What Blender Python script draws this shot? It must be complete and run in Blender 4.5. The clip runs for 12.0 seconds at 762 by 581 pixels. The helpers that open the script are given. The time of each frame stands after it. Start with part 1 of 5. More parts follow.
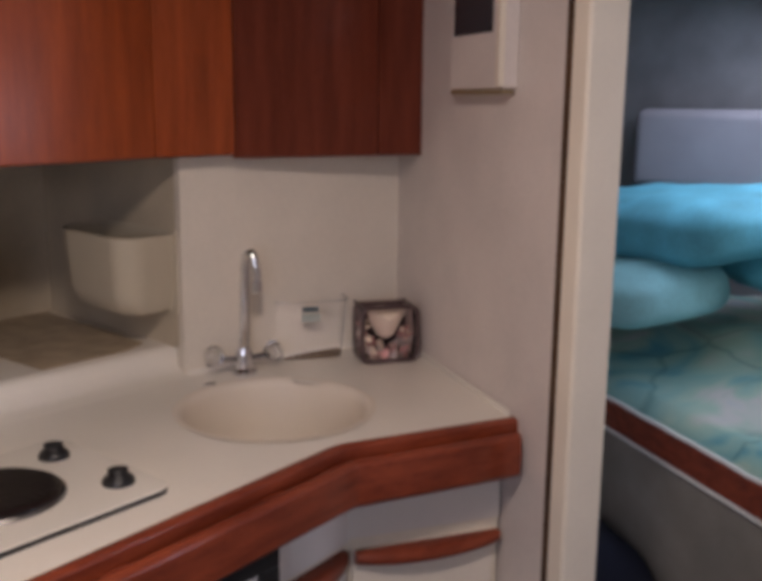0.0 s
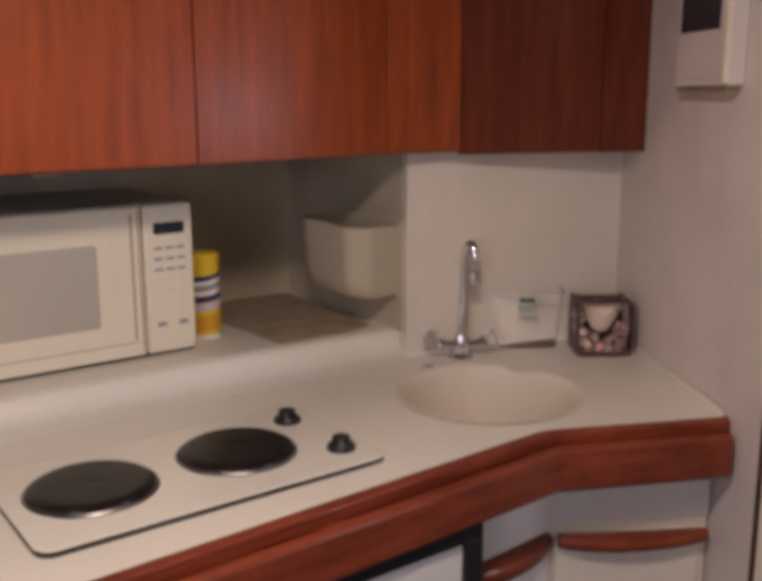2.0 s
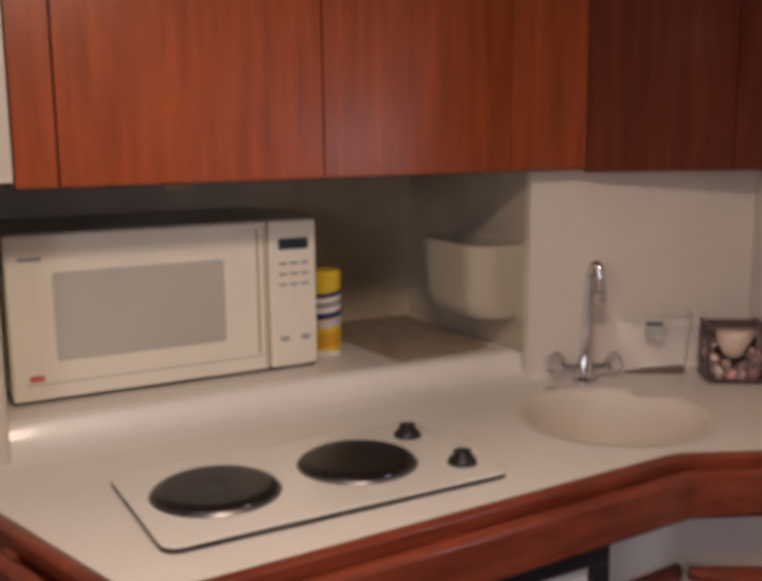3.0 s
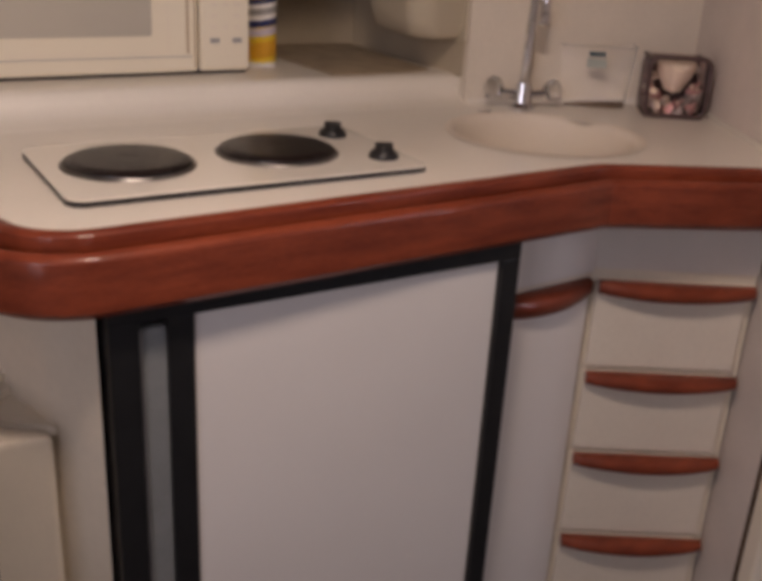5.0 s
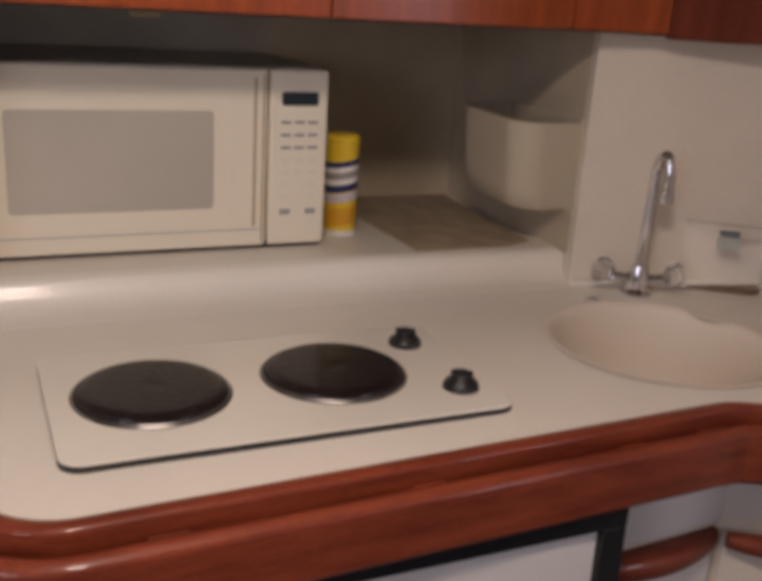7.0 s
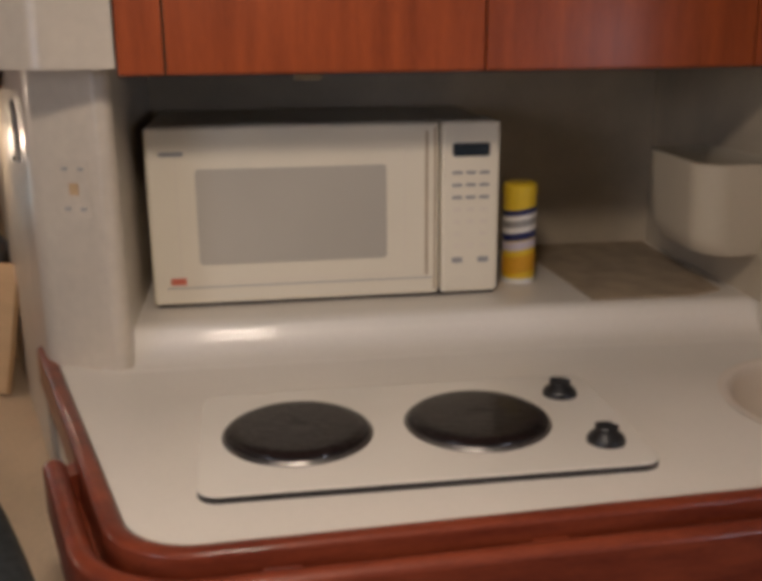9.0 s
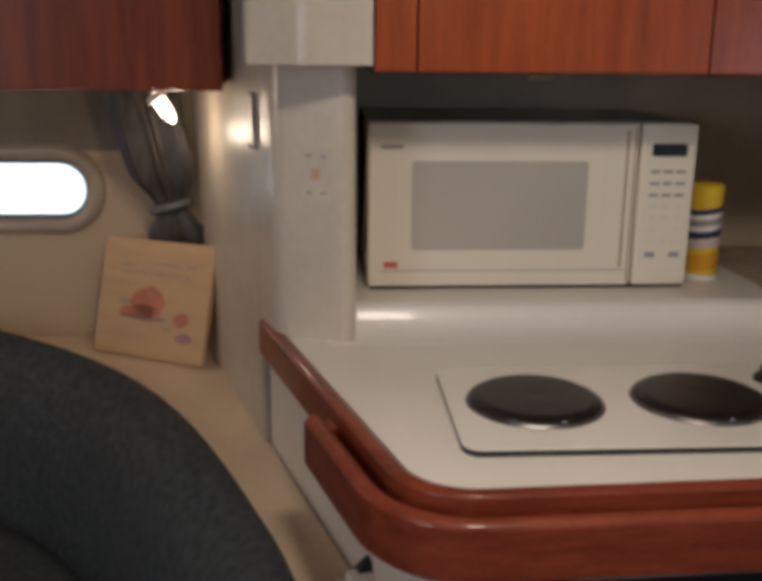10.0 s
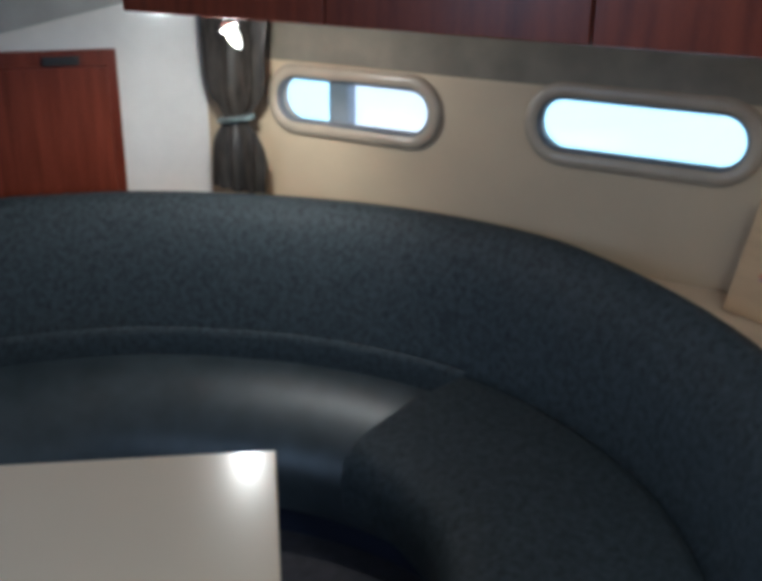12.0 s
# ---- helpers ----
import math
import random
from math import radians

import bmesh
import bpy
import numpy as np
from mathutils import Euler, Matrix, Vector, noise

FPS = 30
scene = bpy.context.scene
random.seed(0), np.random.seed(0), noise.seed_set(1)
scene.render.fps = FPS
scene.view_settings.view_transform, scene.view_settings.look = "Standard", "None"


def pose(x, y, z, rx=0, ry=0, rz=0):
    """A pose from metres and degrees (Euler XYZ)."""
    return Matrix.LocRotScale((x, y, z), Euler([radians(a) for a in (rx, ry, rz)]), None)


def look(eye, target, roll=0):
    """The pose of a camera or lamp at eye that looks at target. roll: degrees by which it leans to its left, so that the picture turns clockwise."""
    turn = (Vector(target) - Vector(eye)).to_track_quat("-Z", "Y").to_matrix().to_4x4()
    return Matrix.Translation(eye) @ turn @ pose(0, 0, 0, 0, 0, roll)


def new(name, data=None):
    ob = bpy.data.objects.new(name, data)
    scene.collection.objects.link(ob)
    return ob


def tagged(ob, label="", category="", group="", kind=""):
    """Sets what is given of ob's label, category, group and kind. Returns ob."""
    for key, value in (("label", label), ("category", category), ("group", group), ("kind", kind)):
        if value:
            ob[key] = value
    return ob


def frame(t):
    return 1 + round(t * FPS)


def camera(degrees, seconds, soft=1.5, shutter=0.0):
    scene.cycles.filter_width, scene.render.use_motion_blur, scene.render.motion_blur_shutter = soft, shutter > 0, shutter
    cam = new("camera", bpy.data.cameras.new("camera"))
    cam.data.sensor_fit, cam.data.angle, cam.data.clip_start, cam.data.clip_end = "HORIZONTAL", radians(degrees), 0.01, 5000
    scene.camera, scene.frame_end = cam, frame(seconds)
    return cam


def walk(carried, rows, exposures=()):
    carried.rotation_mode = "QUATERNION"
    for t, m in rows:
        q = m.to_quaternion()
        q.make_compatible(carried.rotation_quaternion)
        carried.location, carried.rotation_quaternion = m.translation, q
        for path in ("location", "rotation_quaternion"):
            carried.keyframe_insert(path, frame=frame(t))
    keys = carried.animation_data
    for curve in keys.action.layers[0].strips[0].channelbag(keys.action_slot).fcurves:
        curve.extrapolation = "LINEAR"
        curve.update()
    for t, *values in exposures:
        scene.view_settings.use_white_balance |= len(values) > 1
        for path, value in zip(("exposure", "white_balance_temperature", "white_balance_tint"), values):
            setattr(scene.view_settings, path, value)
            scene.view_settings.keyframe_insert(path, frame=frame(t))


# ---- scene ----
cam = camera(44.5, 12.0, soft=5.4)
PATH = [
    (0, (0.17, -0.039, 1.388), (-1.07, 1.478, 0.986), 0.6),
    (0.3, (0.204, -0.051, 1.407), (-1.085, 1.307, 1.082), -0.0),
    (0.5, (0.211, -0.061, 1.408), (-1.147, 1.355, 1.022), 0.4),
    (0.7, (0.217, -0.072, 1.396), (-1.128, 1.229, 1.069), -1.1),
    (0.8, (0.225, -0.073, 1.402), (-1.133, 1.225, 1.115), -1.4),
    (0.9, (0.229, -0.073, 1.403), (-1.164, 1.196, 1.159), -2.0),
    (1, (0.241, -0.072, 1.405), (-1.257, 1.249, 1.297), -2.4),
    (1.1, (0.243, -0.073, 1.41), (-1.192, 1.158, 1.221), -1.4),
    (1.2, (0.243, -0.073, 1.405), (-1.193, 1.147, 1.16), -1.2),
    (1.3, (0.244, -0.071, 1.409), (-1.209, 1.123, 1.141), -0.7),
    (1.5, (0.247, -0.074, 1.413), (-1.301, 1.144, 1.068), -0.5),
    (1.7, (0.249, -0.077, 1.414), (-1.233, 1.051, 1.038), -0.3),
    (2, (0.239, -0.077, 1.403), (-1.334, 1.083, 0.979), -0.1),
    (2.2, (0.235, -0.075, 1.397), (-1.272, 1.003, 0.976), 0.5),
    (2.5, (0.229, -0.084, 1.371), (-1.427, 0.959, 0.958), 0.7),
    (2.7, (0.228, -0.092, 1.366), (-1.404, 0.832, 1.061), -0.4),
    (4.3, (0.265, -0.061, 1.263), (-1.381, 0.87, 0.611), 1.6),
    (4.5, (0.272, -0.066, 1.238), (-1.328, 0.886, 0.508), 3.6),
    (4.7, (0.274, -0.067, 1.224), (-1.246, 0.813, 0.499), 2.9),
    (5, (0.276, -0.05, 1.219), (-1.293, 0.936, 0.468), 3.3),
    (5.2, (0.276, -0.035, 1.216), (-1.247, 0.837, 0.489), 1.8),
    (5.5, (0.261, -0.031, 1.22), (-1.348, 0.853, 0.427), 2.7),
    (5.7, (0.25, -0.037, 1.235), (-1.272, 0.86, 0.535), 2.9),
    (6, (0.207, -0.053, 1.267), (-1.359, 0.968, 0.557), 3.2),
    (6.2, (0.178, -0.066, 1.289), (-1.292, 0.962, 0.662), 2.3),
    (6.5, (0.14, -0.061, 1.326), (-1.388, 1.066, 0.696), 1.6),
    (6.7, (0.099, -0.017, 1.334), (-1.353, 1.029, 0.697), 4.1),
    (6.8, (0.095, 0.025, 1.339), (-1.421, 0.997, 0.733), 3.7),
    (6.9, (0.057, 0.067, 1.338), (-1.53, 0.955, 0.787), 0.4),
    (7, (0.051, 0.116, 1.33), (-1.677, 0.914, 0.714), 3.7),
    (7.2, (0.03, 0.192, 1.322), (-1.651, 0.859, 0.741), 3.2),
    (8.8, (0.084, 0.256, 1.334), (-1.797, 0.568, 0.73), 0.7),
    (9, (0.1, 0.235, 1.338), (-1.807, 0.512, 0.805), -0.5),
    (9.2, (0.118, 0.2, 1.345), (-1.705, 0.443, 0.868), -0.2),
    (9.5, (0.128, 0.159, 1.341), (-1.798, 0.333, 0.831), -0.4),
    (9.6, (0.13, 0.136, 1.345), (-1.715, 0.218, 0.896), -1.4),
    (9.7, (0.133, 0.122, 1.34), (-1.704, 0.207, 0.862), -0.0),
    (10, (0.182, 0.021, 1.329), (-1.746, 0.151, 0.814), 0.6),
    (10.2, (0.207, -0.101, 1.324), (-1.61, 0.05, 0.791), 0.7),
    (10.5, (0.212, -0.203, 1.364), (-1.665, -0.151, 0.678), -1.1),
    (10.7, (0.218, -0.224, 1.371), (-1.559, -0.328, 0.706), -0.2),
    (11, (0.223, -0.219, 1.379), (-1.612, -0.471, 0.624), 2.6),
    (11.2, (0.215, -0.214, 1.393), (-1.49, -0.602, 0.649), 2.4),
    (11.5, (0.186, -0.183, 1.433), (-1.512, -0.853, 0.616), 1.5),
    (11.7, (0.194, -0.174, 1.433), (-1.396, -0.902, 0.692), 1.2),
    (12, (0.2, -0.179, 1.441), (-1.413, -1.104, 0.704), 0.7),
]
walk(cam, [(t, look(eye, target, roll)) for t, eye, target, roll in PATH],
     exposures=[(0.0, 0.0, 6250, 21), (1.5, 0.06, 6400, 23), (2.5, 0.02, 6650, 22), (5.0, -0.02, 6800, 24), (7.2, -0.03, 6500, 20), (9.0, -0.17, 6500, 16), (10.0, -0.27, 6250, 13), (11.0, -0.36, 5600, 10), (11.5, -0.33, 4900, 2), (12.0, -0.32, 4600, 0)])

# ---------------------------------------------------------------- world and light
world = bpy.data.worlds.new("world")
scene.world = world
world.use_nodes = True
wn = world.node_tree.nodes
sky = wn.new("ShaderNodeTexSky")
sky.sky_type, sky.sun_disc = "NISHITA", False
sky.sun_elevation, sky.sun_rotation = radians(40), radians(200)
world.node_tree.links.new(sky.outputs[0], wn["Background"].inputs[0])
wn["Background"].inputs[1].default_value = 0.1


def lamp(name, kind, m, watts, colour, size=0.1, size_y=None, angle=None, blend=0.6):
    data = bpy.data.lights.new(name, kind)
    data.energy, data.color = watts, colour
    if kind == "AREA":
        data.shape = "RECTANGLE" if size_y else "DISK"
        data.size = size
        if size_y:
            data.size_y = size_y
    elif kind == "SPOT":
        data.shadow_soft_size, data.spot_size, data.spot_blend = size, radians(angle), blend
    else:
        data.shadow_soft_size = size
    ob = new(name, data)
    ob.matrix_world = m
    return ob


WARM, COOL = (1.0, 0.80, 0.58), (0.80, 0.86, 1.0)
lamp("ceiling_dome_light", "AREA", look((-0.17, 0.20, 1.815), (-0.32, 0.24, 0.6)), 9.6, (1.0, 0.86, 0.70), 0.20)
# added unseen fill lamp from aft; no companionway opening is built
lamp("aft_fill_daylight", "AREA", look((0.95, -1.7, 1.45), (-0.6, 0.9, 0.9)), 11.0, (0.88, 0.90, 1.0), 0.7, 0.9)
lamp("starboard_port_daylight", "AREA", look((1.42, 1.96, 1.29), (-0.9, 0.75, 0.9)), 5.8, COOL, 0.5, 0.14)
# added unseen fill lamp over the berth, without a hatch around it
lamp("fore_cabin_fill", "AREA", look((-0.3, 2.3, 1.66), (-0.4, 2.2, 0.5)), 7.8, COOL, 0.85, 0.85)
lamp("reading_lamp_glow", "POINT", pose(-1.545, -0.240, 1.165), 0.5, WARM, 0.02)
lamp("reading_lamp_glow", "POINT", pose(-1.420, -1.495, 1.192), 6.5, WARM, 0.03)
lamp("reading_lamp_beam", "SPOT", look((-1.420, -1.495, 1.187), (-1.56, -1.71, 0.70)), 8.5, WARM, 0.035, angle=130, blend=0.7)

# ---------------------------------------------------------------- materials


def material(name, colour, rough=0.5, metal=0.0, vary=0.12, scale=8.0, bump=0.0, bscale=200.0, stretch=(1, 1, 1), coat=0.0, spec=0.5, second=None, transmission=0.0, random_tint=0.0, wear=0.03, coat_rough=0.12):
    """A surface with variation at two scales: broad stains and a fine grain."""
    m = bpy.data.materials.new(name)
    m.use_nodes = True
    nt = m.node_tree
    n, l = nt.nodes, nt.links
    b = n["Principled BSDF"]
    b.inputs["Roughness"].default_value, b.inputs["Metallic"].default_value = rough, metal
    b.inputs["Coat Weight"].default_value, b.inputs["Specular IOR Level"].default_value = coat, spec
    b.inputs["Coat Roughness"].default_value = coat_rough
    b.inputs["Transmission Weight"].default_value = transmission
    tc, mp = n.new("ShaderNodeTexCoord"), n.new("ShaderNodeMapping")
    mp.inputs["Scale"].default_value = stretch
    l.new(tc.outputs["Object"], mp.inputs["Vector"])
    big, fine = n.new("ShaderNodeTexNoise"), n.new("ShaderNodeTexNoise")
    big.inputs["Scale"].default_value, big.inputs["Detail"].default_value = scale, 6
    fine.inputs["Scale"].default_value, fine.inputs["Detail"].default_value = bscale, 4
    l.new(mp.outputs[0], big.inputs["Vector"]), l.new(mp.outputs[0], fine.inputs["Vector"])
    add = n.new("ShaderNodeMath")
    add.operation = "MULTIPLY_ADD"
    l.new(fine.outputs[0], add.inputs[0])
    add.inputs[1].default_value = 0.45
    l.new(big.outputs[0], add.inputs[2])
    ramp = n.new("ShaderNodeValToRGB")
    lo = second or tuple(c * (1 - vary * 1.6) for c in colour)
    hi = tuple(min(1.0, c * (1 + vary)) for c in colour)
    ramp.color_ramp.elements[0].position, ramp.color_ramp.elements[0].color = 0.45, (*lo, 1)
    ramp.color_ramp.elements[1].position, ramp.color_ramp.elements[1].color = 0.95, (*hi, 1)
    l.new(add.outputs[0], ramp.inputs[0])
    out = ramp.outputs[0]
    if random_tint:
        info, hsv, mr = n.new("ShaderNodeObjectInfo"), n.new("ShaderNodeHueSaturation"), n.new("ShaderNodeMapRange")
        mr.inputs[3].default_value, mr.inputs[4].default_value = 1 - random_tint, 1 + random_tint
        l.new(info.outputs["Random"], mr.inputs[0]), l.new(mr.outputs[0], hsv.inputs["Value"]), l.new(out, hsv.inputs["Color"])
        out = hsv.outputs[0]
    l.new(out, b.inputs["Base Color"])
    rr = n.new("ShaderNodeMapRange")
    rr.inputs[3].default_value, rr.inputs[4].default_value = max(0.02, rough - wear), min(1.0, rough + wear)
    l.new(big.outputs[0], rr.inputs[0]), l.new(rr.outputs[0], b.inputs["Roughness"])
    if bump:
        bp = n.new("ShaderNodeBump")
        bp.inputs["Strength"].default_value, bp.inputs["Distance"].default_value = bump, 0.002
        l.new(fine.outputs[0], bp.inputs["Height"]), l.new(bp.outputs[0], b.inputs["Normal"])
    return m


def glow(name, colour, strength):
    m = bpy.data.materials.new(name)
    m.use_nodes = True
    b = m.node_tree.nodes["Principled BSDF"]
    b.inputs["Base Color"].default_value = (*colour, 1)
    b.inputs["Emission Color"].default_value, b.inputs["Emission Strength"].default_value = (*colour, 1), strength
    return m


def clear(name, colour, rough=0.05, ior=1.45):
    m = bpy.data.materials.new(name)
    m.use_nodes = True
    b = m.node_tree.nodes["Principled BSDF"]
    b.inputs["Base Color"].default_value, b.inputs["Roughness"].default_value = (*colour, 1), rough
    b.inputs["Transmission Weight"].default_value, b.inputs["IOR"].default_value = 1.0, ior
    return m


CHERRY = material("cherry_veneer", (0.34, 0.068, 0.015), 0.36, vary=0.24, scale=3.5, bump=0.15, bscale=45, stretch=(14, 14, 1.2), coat=0.16, spec=0.30, second=(0.22, 0.040, 0.009), random_tint=0.08, coat_rough=0.22)
LOCKERWOOD = material("red_brown_veneer", (0.24, 0.050, 0.018), 0.36, vary=0.2, scale=3.0, bump=0.08, bscale=60, stretch=(14, 14, 1.2), coat=0.12, spec=0.28, second=(0.14, 0.026, 0.009), random_tint=0.06, coat_rough=0.2)
CHERRYDARK = material("darker_cherry", (0.15, 0.032, 0.015), 0.32, vary=0.25, scale=3.0, bump=0.08, bscale=60, stretch=(14, 14, 1.2), coat=0.0, spec=0.25, second=(0.09, 0.016, 0.007))
RAILWOOD = material("varnished_mahogany", (0.215, 0.044, 0.018), 0.42, vary=0.28, scale=5.0, bump=0.10, bscale=60, stretch=(7, 1.6, 12), coat=0.45, coat_rough=0.10, spec=0.25, second=(0.12, 0.020, 0.009))
GELCOAT = material("white_gelcoat", (0.77, 0.69, 0.57), 0.32, vary=0.05, scale=4, bump=0.02, bscale=90, coat=0.12)
PILLARM = material("grey_cream_gelcoat", (0.63, 0.555, 0.45), 0.34, vary=0.08, scale=5, bump=0.03, bscale=70, coat=0.15)
WORKTOP = material("cream_worktop", (0.82, 0.77, 0.69), 0.42, vary=0.03, scale=6, bump=0.02, bscale=120, coat=0.30, coat_rough=0.10)
SINKM = material("cream_sink", (0.78, 0.70, 0.60), 0.48, vary=0.03, scale=7)
VINYL = material("white_vinyl_wall", (0.72, 0.67, 0.62), 0.5, vary=0.05, scale=5, bump=0.15, bscale=260)
BULKVINYL = material("grey_pink_vinyl_wall", (0.70, 0.63, 0.585), 0.5, vary=0.07, scale=6, bump=0.3, bscale=150)
SINKWALL = material("cream_laminate_wall", (0.77, 0.70, 0.605), 0.42, vary=0.05, scale=6, bump=0.06, bscale=120, coat=0.1)
LINING = material("taupe_wall_lining", (0.52, 0.445, 0.33), 0.55, vary=0.12, scale=9, bump=0.2, bscale=300)
HULL = material("cream_hull_liner", (0.57, 0.44, 0.285), 0.6, vary=0.06, scale=4, bump=0.2, bscale=300)
LEDGEM = material("pale_cream_moulding", (0.66, 0.52, 0.36), 0.45, vary=0.10, scale=7, bump=0.08, bscale=120, coat=0.1)
PORTSHADE = material("grey_brown_locker_shade", (0.225, 0.19, 0.14), 0.85, vary=0.16, scale=12, bump=0.4, bscale=420)
HULLTOP = material("grey_fabric_lining", (0.33, 0.31, 0.26), 0.85, vary=0.12, scale=12, bump=0.4, bscale=420)
FORELINING = material("blue_grey_fabric_lining", (0.19, 0.195, 0.20), 0.85, vary=0.15, scale=9, bump=0.4, bscale=420)
HEADLINER = material("grey_headliner", (0.34, 0.32, 0.30), 0.9, vary=0.12, scale=10, bump=0.4, bscale=420)
SETTEE = material("blue_grey_upholstery", (0.042, 0.051, 0.056), 0.60, vary=0.45, scale=70, bump=0.7, bscale=330, second=(0.016, 0.022, 0.026), spec=0.28)
SEATVINYL = material("blue_grey_vinyl", (0.034, 0.043, 0.049), 0.40, vary=0.25, scale=14, bump=0.25, bscale=420, second=(0.018, 0.024, 0.028), spec=0.55, coat=0.12, coat_rough=0.3)
BLACK = material("black_plastic", (0.012, 0.012, 0.013), 0.4, vary=0.2, scale=20)
IRON = material("black_cast_iron", (0.012, 0.009, 0.009), 0.36, vary=0.6, scale=60, bump=1.0, bscale=160, spec=0.3, coat=0.25, second=(0.004, 0.003, 0.003))
CHROME = material("chrome", (0.78, 0.78, 0.80), 0.10, metal=1.0, vary=0.03, scale=20)
STEEL = material("brushed_steel", (0.42, 0.41, 0.40), 0.32, metal=0.9, vary=0.1, scale=20)
TRIMRING = material("tarnished_steel_ring", (0.20, 0.19, 0.18), 0.38, metal=0.9, vary=0.3, scale=40)
GREYSTRIP = material("grey_strip", (0.22, 0.23, 0.23), 0.4, vary=0.1, scale=10)
FRIDGE = material("white_fridge_enamel", (0.80, 0.755, 0.715), 0.34, vary=0.02, scale=4, bump=0.05, bscale=260, coat=0.2)
HOB = material("white_enamel", (0.83, 0.79, 0.71), 0.2, vary=0.02, scale=6, coat=0.4)
MWCASE = material("cream_plastic_case", (0.82, 0.75, 0.605), 0.35, vary=0.02, scale=7, bump=0.03, bscale=300)
MWWIN = material("grey_mesh_window", (0.56, 0.52, 0.44), 0.35, vary=0.08, scale=3, bump=0.1, bscale=700, coat=0.25, coat_rough=0.15)


def mesh_lines(m, axis, pitch, dark):
    """Fine printed lines across a screen, square to one axis of the object."""
    n, l = m.node_tree.nodes, m.node_tree.links
    bsdf = n["Principled BSDF"]
    src = bsdf.inputs["Base Color"].links[0].from_socket
    tc, wave, mr, mul = (n.new("ShaderNode" + k) for k in ("TexCoord", "TexWave", "MapRange", "MixRGB"))
    wave.bands_direction = axis
    wave.inputs["Scale"].default_value = math.pi / 10 / pitch
    wave.inputs["Distortion"].default_value, wave.inputs["Detail Scale"].default_value = 0.6, 8.0
    mr.inputs[3].default_value, mr.inputs[4].default_value = dark, 1.0
    mul.blend_type, mul.inputs[0].default_value = "MULTIPLY", 1.0
    l.new(tc.outputs["Object"], wave.inputs["Vector"]), l.new(wave.outputs["Fac"], mr.inputs[0])
    l.new(src, mul.inputs[1]), l.new(mr.outputs[0], mul.inputs[2]), l.new(mul.outputs[0], bsdf.inputs["Base Color"])


mesh_lines(MWWIN, "Z", 0.0048, 0.80)
GROOVEM = material("tan_groove_shade", (0.44, 0.33, 0.20), 0.6, vary=0.1, scale=20)
GREYPRINT = material("grey_print", (0.33, 0.32, 0.31), 0.5)
RED = material("red_print", (0.65, 0.16, 0.10), 0.5)
DISPLAY = material("dark_display", (0.015, 0.025, 0.035), 0.15, coat=0.5)
YELLOW = material("yellow_can", (0.80, 0.55, 0.03), 0.35, vary=0.05, coat=0.2)
AMBER = material("amber_print", (0.72, 0.36, 0.02), 0.4)
LILAC = material("pale_lilac_print", (0.62, 0.55, 0.60), 0.4)
NAVY = material("navy_print", (0.02, 0.03, 0.12), 0.4)
WHITEP = material("white_plastic", (0.82, 0.80, 0.76), 0.4, vary=0.03, scale=10)
BINM = material("translucent_white_plastic", (0.50, 0.44, 0.335), 0.45, vary=0.04, scale=6)
BROWNMAT = material("brown_shelf_mat", (0.42, 0.335, 0.235), 0.8, vary=0.16, scale=25, bump=0.4, bscale=350)
BASEBROWN = material("brown_resin", (0.17, 0.11, 0.07), 0.5, vary=0.2, scale=30)
GLASS = clear("clear_glass", (0.96, 0.98, 0.97), 0.02)
KNOBGLASS = clear("clear_faceted_acrylic", (0.90, 0.91, 0.92), 0.05, 1.45)
BOWLM = clear("clear_acrylic", (0.955, 0.95, 0.945), 0.06, 1.06)
WAX = material("cream_wax", (0.84, 0.74, 0.58), 0.5, vary=0.04)
POTPOURRI = material("mauve_petals", (0.48, 0.27, 0.25), 0.7, vary=0.3, random_tint=0.5)
PALEPETAL = material("pale_grey_petals", (0.52, 0.46, 0.42), 0.7, vary=0.3, random_tint=0.4)
MAUVEMETAL = material("dark_mauve_metal", (0.10, 0.065, 0.065), 0.4, metal=0.3, vary=0.2, scale=40)
SMOKED = clear("smoked_glass", (0.80, 0.73, 0.73), 0.04, 1.06)
TEAL = material("teal_print", (0.09, 0.13, 0.15), 0.5)
PALEGREEN = material("pale_green_print", (0.42, 0.46, 0.42), 0.5)
WOODPLAQUE = material("pale_wood_panel", (0.57, 0.38, 0.20), 0.5, vary=0.08, scale=4, bump=0.1, bscale=80, stretch=(2, 2, 9))
PINKPRINT = material("faded_red_print", (0.55, 0.20, 0.11), 0.6, vary=0.2, scale=30)
VIOLET = material("faded_violet_print", (0.36, 0.21, 0.22), 0.6, vary=0.2, scale=30)
GREENP = material("faded_green_print", (0.50, 0.36, 0.22), 0.6, vary=0.2, scale=30)
CURTAIN = material("grey_brown_curtain", (0.050, 0.042, 0.034), 0.40, vary=0.5, scale=16, bump=0.3, bscale=150, stretch=(4, 4, 1), metal=0.15)
CURTAINTIE = material("silvery_grey_green_tie", (0.13, 0.155, 0.15), 0.4, vary=0.3, scale=30, bump=0.3)
TABLEM = material("cream_laminate", (0.90, 0.71, 0.49), 0.27, vary=0.008, scale=3, wear=0.0, coat=0.5, coat_rough=0.16)
